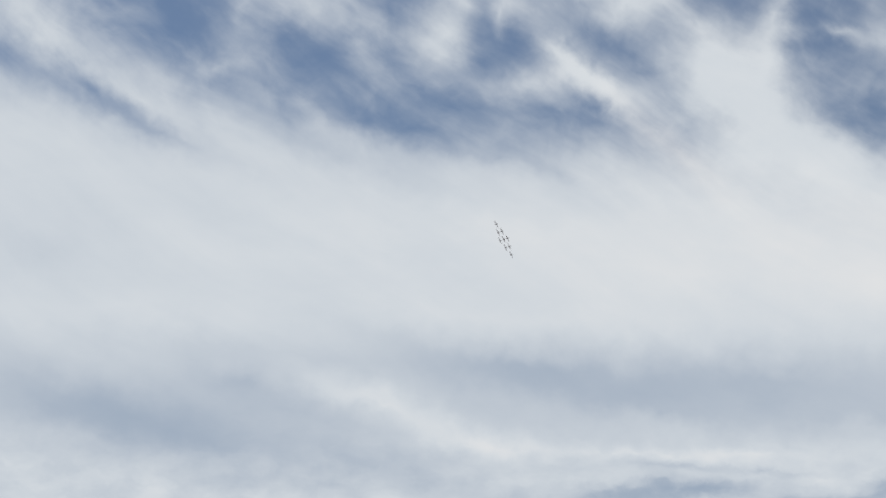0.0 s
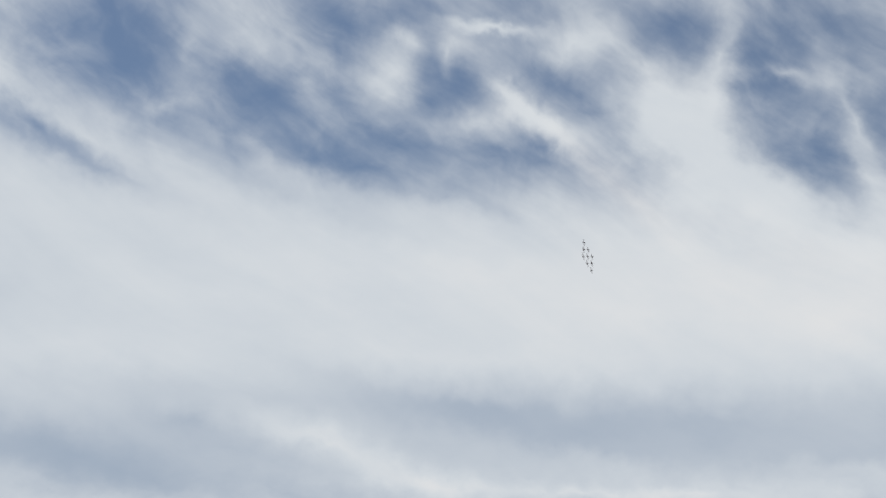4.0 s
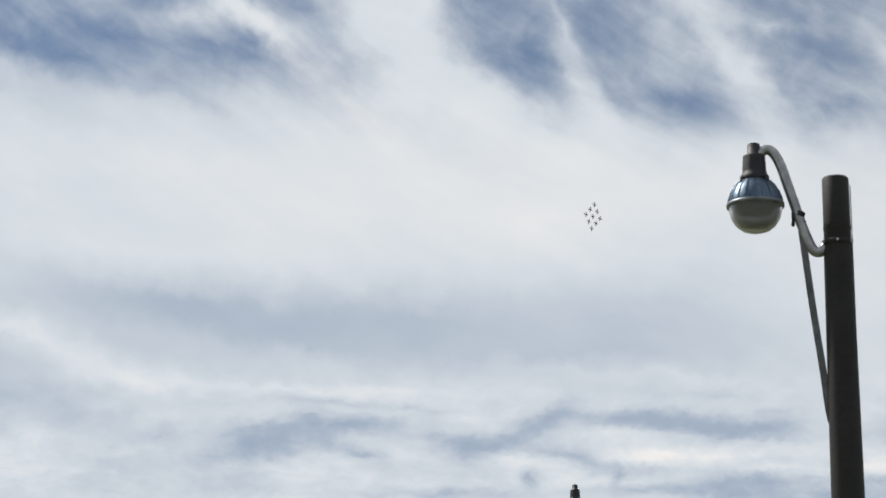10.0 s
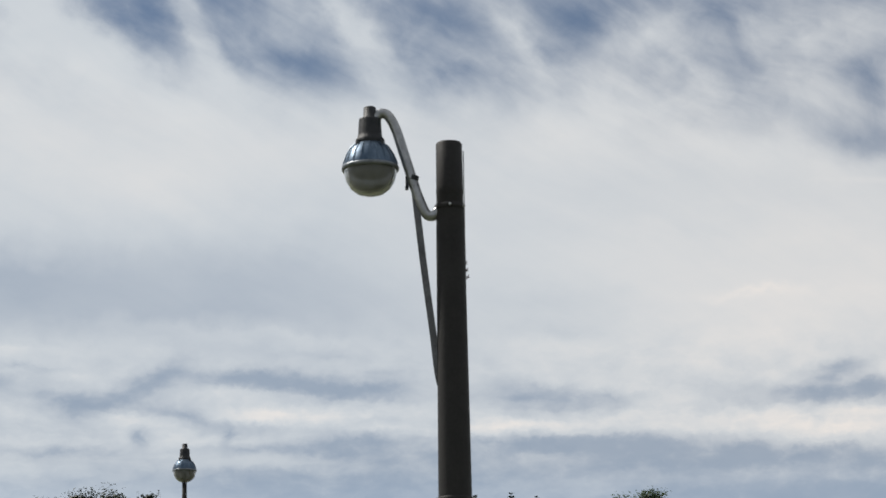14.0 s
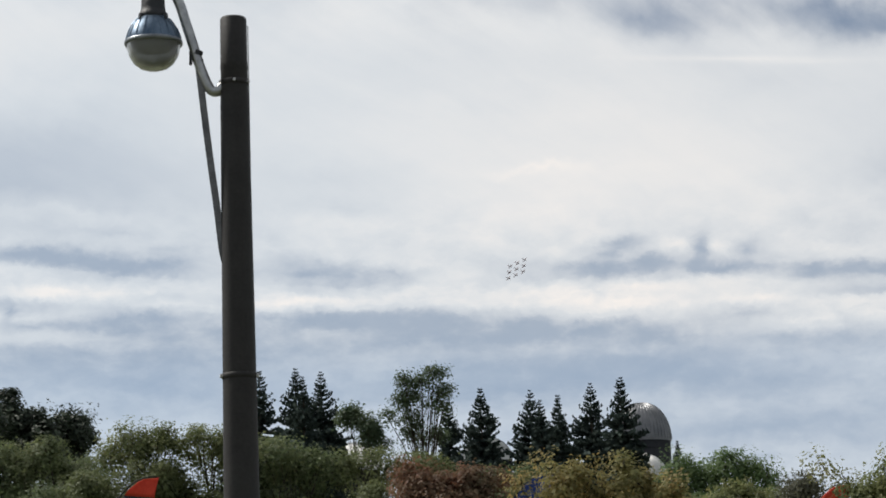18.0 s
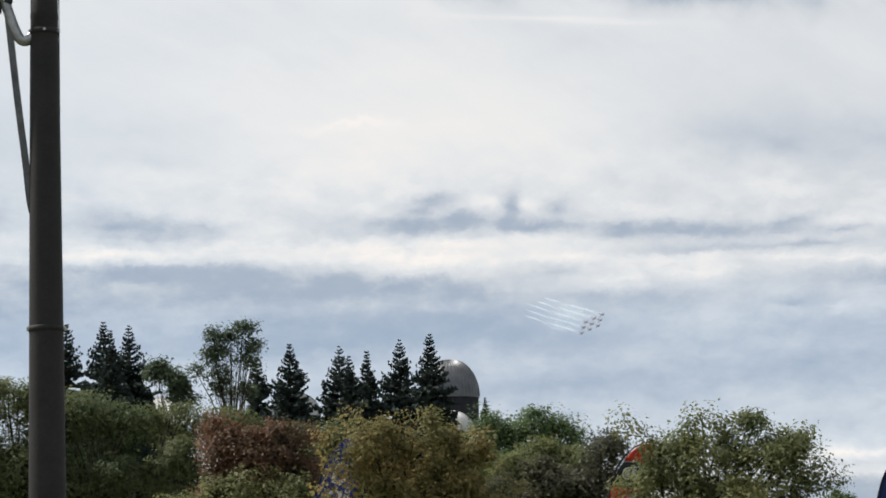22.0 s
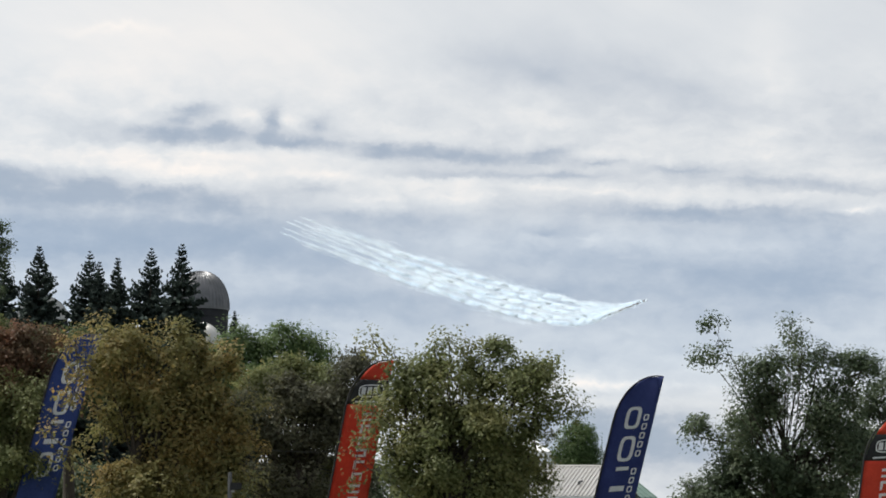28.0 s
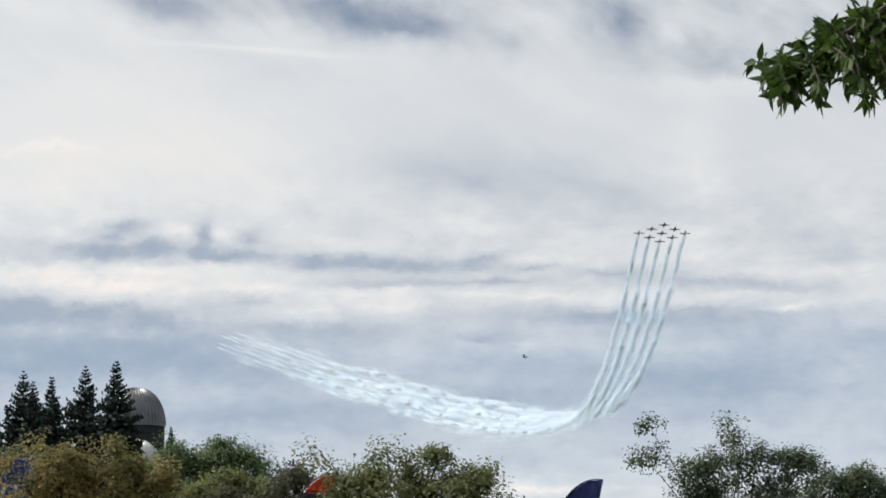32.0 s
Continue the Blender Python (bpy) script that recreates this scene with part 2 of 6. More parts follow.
light(-24.98, 17.03, 2.90, 0.97, -20, 0.05)
light(-20.70, 11.46, 2.83, 0.11, -3, 0.07)
light(-11.66, 12.82, 5.68, 1.52, 0, 0.06)
light(-5.31, 12.00, 3.54, 0.83, 0, 0.06)
light(-8.13, 12.18, 0.85, 0.08, 6, 0.12)
light(-11.41, 9.77, 3.51, 0.28, -4, 0.08)
light(8.07, 11.30, 0.42, 1.52, 0, 0.08)
light(-4.96, 11.71, 4.24, 1.11, 0, 0.04)
# low grey
low_grey(-29.54, 9.78, 1.12, 0.39, 5, 0.52)
low_grey(-28.15, 10.24, 1.55, 0.18, 3, 0.39)
low_grey(-30.38, 9.70, 0.49, 0.30, 0, 0.26)
low_grey(-25.35, 9.77, 1.26, 0.22, -8, 0.39)
low_grey(-24.23, 9.77, 0.98, 0.25, 15, 0.36)
low_grey(-23.11, 10.41, 0.63, 0.22, 25, 0.45)
low_grey(-22.29, 9.41, 0.98, 0.17, -10, 0.39)
low_grey(-21.02, 10.38, 1.27, 0.17, 5, 0.26)
low_grey(-19.36, 10.15, 1.41, 0.12, -5, 0.23)
low_grey(-17.44, 10.11, 0.70, 0.12, 5, 0.18)
low_grey(-32.74, 9.86, 0.84, 0.22, 0, 0.18)
low_grey(-27.59, 9.49, 0.70, 0.15, -10, 0.33)
low_grey(-28.72, 10.81, 1.55, 0.08, -3, 0.16)
low_grey(-26.47, 10.62, 1.13, 0.07, -4, 0.16)
low_grey(-18.78, 10.89, 1.69, 0.11, -3, 0.13)
low_grey(-31.48, 9.41, 0.56, 0.14, 0, 0.16)
low_grey(-20.69, 10.38, 1.27, 0.17, -3, 0.36)
low_grey(-19.02, 10.13, 1.41, 0.15, -5, 0.33)
low_grey(-17.33, 10.47, 0.85, 0.14, 0, 0.16)
low_grey(-13.69, 9.77, 1.69, 0.17, -3, 0.33)
low_grey(-11.88, 9.77, 0.84, 0.11, 0, 0.13)
low_grey(-6.32, 10.30, 0.56, 0.14, 10, 0.39)
low_grey(-6.76, 9.75, 0.98, 0.14, 0, 0.42)
low_grey(-5.52, 9.96, 0.31, 0.25, 0, 0.33)
low_grey(-18.05, 8.80, 1.12, 0.22, 0, 0.33)
low_grey(-14.84, 8.73, 1.68, 0.18, -2, 0.33)
low_grey(-11.64, 8.63, 1.26, 0.21, -3, 0.52)
low_grey(-20.69, 8.61, 1.68, 0.14, 0, 0.26)
low_grey(-8.61, 8.32, 1.12, 0.25, 0, 0.33)
low_grey(-25.50, 8.56, 2.10, 0.12, 0, 0.20)
low_grey(-23.43, 8.92, 0.20, 0.17, 0, 0.39)
low_grey(-21.37, 8.98, 0.11, 0.19, 0, 0.33)
low_grey(-18.61, 7.94, 6.29, 0.30, 0, 0.29)
low_grey(-8.92, 7.72, 4.19, 0.39, 0, 0.10)
low_grey(-6.16, 8.36, 0.56, 0.17, 0, 0.26)
low_grey(-18.63, 10.19, 1.55, 0.17, 0, 0.20)
low_grey(-17.67, 9.82, 1.41, 0.14, -3, 0.16)
low_grey(-13.79, 10.07, 1.27, 0.17, -8, 0.22)
low_grey(-13.23, 9.51, 1.26, 0.12, 0, 0.24)
low_grey(-6.35, 10.12, 0.37, 0.12, 15, 0.38)
low_grey(-6.71, 9.60, 0.62, 0.15, 0, 0.40)
low_grey(-5.45, 9.71, 0.45, 0.19, 0, 0.34)
low_grey(-4.30, 10.03, 0.18, 0.30, 0, 0.60)
low_grey(-3.85, 9.60, 0.79, 0.11, -2, 0.46)
low_grey(-3.11, 9.99, 0.34, 0.19, 10, 0.40)
low_grey(-3.72, 9.93, 0.22, 0.10, 0, -0.10)
low_grey(-1.91, 9.47, 1.12, 0.14, -3, 0.22)
low_grey(0.15, 9.26, 1.68, 0.15, -2, 0.30)
low_grey(0.13, 8.80, 1.40, 0.10, -2, 0.24)
low_grey(-8.19, 9.55, 0.70, 0.11, 0, 0.12)
low_grey(-18.62, 8.56, 1.26, 0.22, -5, 0.28)
low_grey(-13.93, 8.55, 0.98, 0.19, -2, 0.28)
low_grey(-11.50, 8.43, 1.12, 0.22, -3, 0.38)
low_grey(-10.45, 8.17, 0.84, 0.15, -8, 0.22)
low_grey(-8.63, 8.35, 0.34, 0.17, 20, 0.30)
low_grey(-7.10, 8.17, 0.70, 0.15, 5, 0.24)
low_grey(-5.43, 7.97, 0.84, 0.14, 0, 0.18)
low_grey(-3.34, 8.34, 1.68, 0.17, 0, 0.16)
low_grey(-16.15, 8.42, 1.12, 0.19, 0, 0.25)
low_grey(-9.20, 8.08, 4.20, 0.19, 0, 0.20)
low_grey(-15.87, 7.19, 4.89, 0.42, -4, 0.08)
low_grey(-9.22, 6.81, 3.49, 0.30, 0, 0.27)
low_grey(-1.29, 7.72, 3.49, 0.22, -2, 0.18)
low_grey(-18.20, 7.19, 2.09, 0.36, -8, 0.20)
low_grey(-7.54, 7.35, 4.19, 0.25, 0, 0.12)
low_grey(-16.56, 7.74, 1.68, 0.14, 0, 0.12)
low_grey(0.06, 9.33, 1.68, 0.17, -3, 0.30)
low_grey(0.61, 8.88, 1.68, 0.12, -2, 0.24)
low_grey(2.72, 9.35, 0.51, 0.15, 8, 0.36)
low_grey(3.83, 9.11, 0.84, 0.10, 0, 0.30)
low_grey(3.13, 8.82, 0.84, 0.10, 0, 0.25)
low_grey(5.92, 8.94, 0.84, 0.10, 0, 0.24)
low_grey(8.26, 8.62, 1.68, 0.17, -3, 0.30)
low_grey(10.16, 8.39, 1.12, 0.12, 0, 0.20)
low_grey(5.47, 7.89, 2.10, 0.17, -3, 0.36)
low_grey(7.55, 7.96, 1.68, 0.12, 3, 0.22)
low_grey(9.60, 7.79, 1.40, 0.17, 0, 0.14)
low_grey(2.54, 7.43, 0.56, 0.10, 0, 0.25)
low_grey(-3.31, 8.40, 0.84, 0.17, 0, 0.16)
low_grey(5.43, 6.58, 2.09, 0.18, -5, 0.12)
low_grey(8.17, 6.22, 1.67, 0.25, -5, 0.18)
low_grey(2.64, 5.96, 4.18, 0.48, 0, 0.12)
low_grey(8.88, 6.89, 3.49, 0.76, 0, 0.16)
low_grey(8.14, 5.40, 3.48, 0.55, 0, 0.10)
low_grey(-4.71, 7.03, 2.79, 0.30, -5, 0.24)
low_grey(-8.42, 7.32, 2.09, 0.22, 0, 0.20)
low_grey(-2.78, 5.63, 4.18, 0.36, 0, 0.20)
low_grey(3.81, 2.56, 1.53, 0.42, 0, 0.55)
low_grey(5.99, 2.17, 2.08, 0.69, 0, 0.30)
low_grey(1.87, 2.25, 1.66, 0.55, 0, 0.30)
low_grey(3.54, 2.97, 0.42, 0.11, 10, 0.20)
low_grey(5.45, 2.32, 0.69, 0.42, 0, 0.35)
low_grey(-5.40, 8.00, 0.84, 0.19, 10, 0.20)
low_grey(-8.70, 8.20, 0.84, 0.19, 10, 0.20)
# low light
low_light(-20.35, 9.49, 1.40, 0.17, 0, 0.15)
low_light(-23.96, 9.36, 0.84, 0.12, 0, 0.10)
low_light(-35.88, 9.37, 1.40, 0.25, 0, 0.07)
low_light(-29.57, 11.08, 1.83, 0.10, -3, 0.08)
low_light(-26.75, 11.03, 1.69, 0.08, -4, 0.07)
low_light(-25.07, 10.35, 0.56, 0.14, 10, 0.05)
low_light(-21.58, 9.98, 0.84, 0.11, 0, 0.07)
low_light(-13.71, 9.13, 1.68, 0.15, 0, 0.17)
low_light(-20.41, 9.46, 0.84, 0.12, 0, 0.17)
low_light(-6.93, 9.12, 1.68, 0.14, 0, 0.17)
low_light(-10.45, 10.58, 2.11, 0.17, -8, 0.08)
low_light(-8.01, 12.13, 1.84, 0.14, 0, 0.05)
low_light(-15.08, 10.43, 0.84, 0.22, 0, 0.05)
low_light(-24.15, 9.43, 1.12, 0.12, -10, 0.10)
low_light(-18.32, 9.65, 0.98, 0.11, 0, 0.10)
low_light(-6.41, 8.71, 1.26, 0.10, 0, 0.12)
low_light(-9.54, 9.18, 1.40, 0.12, 0, 0.10)
low_light(-3.83, 10.01, 0.31, 0.11, 0, 0.17)
low_light(-9.46, 8.91, 1.26, 0.14, 0, 0.20)
low_light(-6.38, 8.87, 0.98, 0.14, 0, 0.17)
low_light(-14.21, 9.08, 1.54, 0.14, -3, 0.20)
low_light(-19.17, 9.44, 1.12, 0.12, 0, 0.19)
low_light(0.10, 8.27, 2.10, 0.12, 0, 0.15)
low_light(-3.32, 8.80, 1.40, 0.12, 0, 0.12)
low_light(-11.14, 9.36, 0.84, 0.12, 0, 0.10)
low_light(-17.25, 9.11, 1.68, 0.11, -3, 0.14)
low_light(-7.09, 8.52, 1.26, 0.11, 0, 0.10)
low_light(-5.39, 9.23, 0.84, 0.08, 0, 0.10)
low_light(-4.94, 10.19, 0.56, 0.12, 0, 0.10)
low_light(-1.89, 9.94, 1.41, 0.14, -3, 0.08)
low_light(-19.56, 7.80, 0.56, 0.11, 0, 0.10)
low_light(2.70, 8.50, 1.68, 0.12, -3, 0.20)
low_light(-0.23, 8.75, 0.70, 0.10, 0, 0.15)
low_light(3.51, 7.29, 1.54, 0.17, -3, 0.17)
low_light(10.15, 7.96, 0.36, 0.07, 5, 0.34)
low_light(7.52, 7.07, 2.09, 0.14, 0, 0.10)
low_light(-1.92, 8.22, 1.68, 0.14, -3, 0.12)
low_light(-6.64, 8.88, 1.40, 0.12, -5, 0.15)
low_light(3.84, 3.72, 1.25, 0.12, 0, 0.37)
low_light(4.44, 3.27, 0.83, 0.10, 0, 0.27)
low_light(4.23, 8.41, 0.84, 0.08, 0, 0.14)
low_light(-1.08, 8.03, 0.84, 0.08, 0, 0.10)
low_light(9.21, 8.31, 1.12, 0.07, 0, 0.10)
# contrail
contrail(-3.24, 14.61, 1.57, 0.06, -4, 0.14)
contrail(-1.28, 14.40, 1.29, 0.06, -3, 0.06)


def wadd(value, centre, gain, base):
    """base + gain * (value - centre)"""
    return wmath("MULTIPLY_ADD", wmath("SUBTRACT", value, centre), gain, base)


# drawn-out cirrus fibres, small high tufts, and the mottling of low cloud
fibre = wnoise(wmap(wwarp(P_SKY, 0.12, 2, 2.4), rot=-30, scale=(7.5, 1.5, 1), kind="TEXTURE"), 1.0, 7, 0.56, 0.15).outputs["Fac"]
tuft = wnoise(wmap(wwarp(P_SKY, 0.4, 3, 1.6), rot=-30, scale=(2.2, 1.4, 1), kind="TEXTURE"), 1.0, 7, 0.55, 0.2).outputs["Fac"]
mottle = wnoise(wmap(P_TORN, scale=(0.5, 1.1, 1)), 1.0, 7, 0.58).outputs["Fac"]
strata = wnoise(wmap(P_TORN, scale=(0.13, 0.95, 1)), 1.0, 7, 0.6).outputs["Fac"]
broad = wnoise(wmap(P_SOFT, scale=(0.07, 0.16, 1)), 1.0, 3, 0.5).outputs["Fac"]
# the edge of the high deck climbs towards the west of the view
over_edge = wmath("SUBTRACT", w_el, wmath("MULTIPLY_ADD", wmath("MAXIMUM", w_az, -45.0), -0.092, 15.0))
low = wstep(12.3, 9.8, w_el)
# openness: 0 is cloud, 1 open blue sky
torn = wmath("MULTIPLY_ADD", wmath("SUBTRACT", 0.5, tuft), 1.05, wmath("MULTIPLY", wmath("SUBTRACT", 0.5, fibre), 0.9))
raw = wmath("MULTIPLY_ADD", wstep(-0.6, 3.2, over_edge), 0.54, wmath("MULTIPLY", cover["open"], 1.25))
raw = wmath("MULTIPLY_ADD", torn, wstep(-1.6, 1.6, over_edge), raw)
open_sky = wmath("MULTIPLY", wstep(-0.17, 1.13, raw), 0.91)
# thicker cloud added overhead, out of view, to brighten the ambient light on the trees
open_sky = wmath("MULTIPLY", open_sky, wmath("MULTIPLY_ADD", wstep(25.0, 36.0, w_el), -0.65, 1.0))
# brightness of the cloud
tone = wadd(mottle, 0.5, 0.10, 0.652)
tone = wadd(broad, 0.5, 0.12, tone)
tone = wadd(fibre, 0.5, 0.20, tone)
banded = wmath("MULTIPLY", wstep(0.40, 0.64, strata), wstep(10.4, 9.0, w_el))
tone = wmath("MULTIPLY_ADD", banded, -0.14, wmath("MULTIPLY_ADD", wstep(10.4, 9.0, w_el), 0.06, tone))
# a smooth blue-grey bank stands over the horizon
p_split = wt.nodes.new("ShaderNodeSeparateXYZ")
wt.links.new(P_TORN, p_split.inputs[0])
torn_el = p_split.outputs[1]
lying = wmath("MULTIPLY", wstep(8.5, 7.0, torn_el), wmath("MULTIPLY", wstep(3.0, 4.4, torn_el), wstep(-37.0, -27.0, w_az)))
smooth_tone = wadd(broad, 0.5, 0.2, wadd(mottle, 0.5, 0.22, wmath("MULTIPLY_ADD", wstep(4.0, 6.6, w_el), -0.08, 0.45)))
lying = wmath("MULTIPLY", lying, 0.8)
tone = wmath("ADD", wmath("MULTIPLY", tone, wmath("SUBTRACT", 1.0, lying)), wmath("MULTIPLY", smooth_tone, lying))
tone = wmath("ADD", tone, cover["tone"])
ragged = wadd(wnoise(wmap(P_SKY, scale=(1.5, 2.6, 1)), 1.0, 6, 0.55).outputs["Fac"], 0.5, 2.4, 1.15)
tone = wmath("MULTIPLY_ADD", cover["low"], wmath("MULTIPLY", wmath("MAXIMUM", ragged, 0.5), 0.85), tone)
# heaped cloud has crisp tops
puff = wnoise(wmap(P_TORN, scale=(1.1, 1.9, 1)), 1.0, 6, 0.52).outputs["Fac"]
heap = wstep(0.08, 0.26, wmath("MULTIPLY_ADD", cover["low"], -1.0, wmath("MULTIPLY", wmath("SUBTRACT", puff, 0.5), 0.7)))
tone = wmath("MULTIPLY_ADD", wmath("MULTIPLY", heap, low), -0.08, tone)
tone = wmath("MULTIPLY_ADD", wmath("MULTIPLY", wmath("SUBTRACT", puff, 0.5), low), 0.42, tone)
tone = wmath("MINIMUM", wmath("SMOOTH_MAX", tone, 0.14, 0.3), 1.0)
tone = wmath("MULTIPLY_ADD", wmath("MULTIPLY", wmath("SUBTRACT", mottle, 0.5), low), 0.25, tone, True)
ramp = wt.nodes.new("ShaderNodeValToRGB")
ramp.color_ramp.interpolation = "B_SPLINE"
stops = ramp.color_ramp.elements
stops[0].position, stops[0].color = 0.0, (0.275, 0.36, 0.48, 1)
stops[1].position, stops[1].color = 1.0, (0.94, 0.895, 0.855, 1)
for place, colour in ((0.3, (0.45, 0.513, 0.60)), (0.55, (0.602, 0.652, 0.708)), (0.75, (0.716, 0.76, 0.797))):
    stops.new(place).color = (*colour, 1)
wt.links.new(tone, ramp.inputs[0])
# the bank low over the horizon is seen through blue air
airy_blue = wt.nodes.new("ShaderNodeVectorMath")
airy_blue.operation = "MULTIPLY"
airy_blue.inputs[1].default_value = (0.94, 0.995, 1.05)
wt.links.new(ramp.outputs[0], airy_blue.inputs[0])
bank = wt.nodes.new("ShaderNodeMix")
bank.data_type = "RGBA"
wt.links.new(lying, bank.inputs["Factor"])
wt.links.new(ramp.outputs[0], bank.inputs["A"])
wt.links.new(airy_blue.outputs[0], bank.inputs["B"])
# the deck is thinner and creamier towards the north-east
cream = wt.nodes.new("ShaderNodeVectorMath")
cream.operation = "MULTIPLY"
cream.inputs[1].default_value = (1.05, 1.015, 0.985)
wt.links.new(bank.outputs["Result"], cream.inputs[0])
deck = wt.nodes.new("ShaderNodeMix")
deck.data_type = "RGBA"
wt.links.new(wstep(-20.0, -4.0, w_az), deck.inputs["Factor"])
wt.links.new(bank.outputs["Result"], deck.inputs["A"])
wt.links.new(cream.outputs[0], deck.inputs["B"])
nishita = wt.nodes.new("ShaderNodeTexSky")
nishita.sky_type, nishita.sun_disc = "NISHITA", False
nishita.ozone_density, nishita.dust_density, nishita.air_density = 5.0, 0.05, 1.0
nishita.sun_elevation, nishita.sun_rotation = radians(SUN_EL), radians(SUN_AZ)
blue = wt.nodes.new("ShaderNodeVectorMath")
blue.operation = "SCALE"
blue.inputs["Scale"].default_value = 0.056
wt.links.new(nishita.outputs[0], blue.inputs[0])
mix = wt.nodes.new("ShaderNodeMix")
mix.data_type = "RGBA"
wt.links.new(open_sky, mix.inputs["Factor"])
wt.links.new(deck.outputs["Result"], mix.inputs["A"])
wt.links.new(blue.outputs[0], mix.inputs["B"])
back = wn("ShaderNodeBackground", Strength=1.0)
wt.links.new(mix.outputs["Result"], back.inputs["Color"])
wout = wt.nodes.new("ShaderNodeOutputWorld")
wt.links.new(back.outputs[0], wout.inputs[0])

# ---- materials ----


def material(name, colours, rough=0.6, metal=0.0, scale=6.0, bump=0.0, island=False, translucent=0.0, stretch=(1, 1, 1), spec=0.4, fine=8.0):
    """A surface whose colour wanders between the given ones: large stains and fine grain; island: per leaf or piece."""
    m = bpy.data.materials.new(name)
    m.use_nodes = True
    t = m.node_tree
    b = t.nodes["Principled BSDF"]
    b.inputs["Roughness"].default_value, b.inputs["Metallic"].default_value = rough, metal
    b.inputs["Specular IOR Level"].default_value = spec
    tc = t.nodes.new("ShaderNodeTexCoord")
    mp = t.nodes.new("ShaderNodeMapping")
    mp.inputs["Scale"].default_value = stretch
    t.links.new(tc.outputs["Object"], mp.inputs[0])
    n1 = t.nodes.new("ShaderNodeTexNoise")
    n1.inputs["Scale"].default_value, n1.inputs["Detail"].default_value = scale, 4
    n2 = t.nodes.new("ShaderNodeTexNoise")
    n2.inputs["Scale"].default_value, n2.inputs["Detail"].default_value = scale * fine, 3
    for n in (n1, n2):
        t.links.new(mp.outputs[0], n.inputs["Vector"])
    mixn = t.nodes.new("ShaderNodeMath")
    mixn.operation = "MULTIPLY_ADD"
    t.links.new(n2.outputs["Fac"], mixn.inputs[0])
    mixn.inputs[1].default_value = 0.35
    low = t.nodes.new("ShaderNodeMath")
    low.operation = "MULTIPLY"
    t.links.new(n1.outputs["Fac"], low.inputs[0])
    low.inputs[1].default_value = 0.65
    t.links.new(low.outputs[0], mixn.inputs[2])
    fac = mixn.outputs[0]
    if island:
        geo = t.nodes.new("ShaderNodeNewGeometry")
        isl = t.nodes.new("ShaderNodeMath")
        isl.operation = "MULTIPLY_ADD"
        t.links.new(geo.outputs["Random Per Island"], isl.inputs[0])
        isl.inputs[1].default_value = 0.3
        half = t.nodes.new("ShaderNodeMath")
        half.operation = "MULTIPLY_ADD"
        t.links.new(n1.outputs["Fac"], half.inputs[0])
        half.inputs[1].default_value, half.inputs[2].default_value = 1.3, -0.3
        t.links.new(half.outputs[0], isl.inputs[2])
        fac = isl.outputs[0]
    r = t.nodes.new("ShaderNodeValToRGB")
    e = r.color_ramp.elements
    lo, hi = (0.0, 1.0) if island else (0.3, 0.7)
    e[0].position, e[0].color = lo, (*colours[0], 1)
    e[1].position, e[1].color = hi, (*colours[-1], 1)
    for i, c in enumerate(colours[1:-1], 1):
        e.new(lo + (hi - lo) * i / (len(colours) - 1)).color = (*c, 1)
    t.links.new(fac, r.inputs[0])
    t.links.new(r.outputs[0], b.inputs["Base Color"])
    if bump:
        bm_ = t.nodes.new("ShaderNodeBump")
        bm_.inputs["Strength"].default_value, bm_.inputs["Distance"].default_value = bump, 0.02
        t.links.new(n2.outputs["Fac"], bm_.inputs["Height"])
        t.links.new(bm_.outputs[0], b.inputs["Normal"])
    if translucent:
        tr = t.nodes.new("ShaderNodeBsdfTranslucent")
        t.links.new(r.outputs[0], tr.inputs[0])
        ms = t.nodes.new("ShaderNodeMixShader")
        ms.inputs[0].default_value = translucent
        out = t.nodes["Material Output"]
        t.links.new(b.outputs[0], ms.inputs[1])
        t.links.new(tr.outputs[0], ms.inputs[2])
        t.links.new(ms.outputs[0], out.inputs[0])
    return m


def leaves_of(name, *colours, t=0.48):
    return material(name, colours, rough=0.55, scale=0.9, island=True, translucent=t, spec=0.25)


M_GRASS = material("meadow_grass", ((0.055, 0.065, 0.035), (0.095, 0.105, 0.06), (0.15, 0.14, 0.09)), 0.9, scale=0.4, bump=0.6)
M_BARK = material("bark", ((0.03, 0.025, 0.02), (0.07, 0.058, 0.045)), 0.9, scale=9, bump=0.7, stretch=(1, 1, 0.25))
M_OLIVE = leaves_of("olive_leaves", (0.098, 0.130, 0.054), (0.170, 0.190, 0.078), (0.300, 0.268, 0.112))
M_GREEN = leaves_of("green_leaves", (0.050, 0.089, 0.037), (0.098, 0.151, 0.060), (0.173, 0.223, 0.086))
M_YELLOW = leaves_of("yellowing_leaves", (0.125, 0.150, 0.060), (0.232, 0.205, 0.080), (0.45, 0.27, 0.095))
M_RUST = leaves_of("rust_leaves", (0.079, 0.086, 0.046), (0.164, 0.099, 0.060), (0.284, 0.110, 0.071))
M_PLUM = leaves_of("plum_leaves", (0.062, 0.068, 0.045), (0.10, 0.10, 0.064), (0.165, 0.158, 0.082), t=0.45)
M_PALE = leaves_of("pale_leaves", (0.069, 0.092, 0.040), (0.132, 0.155, 0.067), (0.253, 0.259, 0.115))
M_HEDGE = leaves_of("hedge_leaves", (0.067, 0.098, 0.049), (0.116, 0.147, 0.067), (0.205, 0.212, 0.096))
# pale tin; barn's sun glint and lower dome's sky reflection are in this colour
M_TIN = material("glint_pale_tin", ((0.42, 0.42, 0.40), (0.62, 0.61, 0.58)), 0.32, 0.35, scale=1.2, bump=0.15)
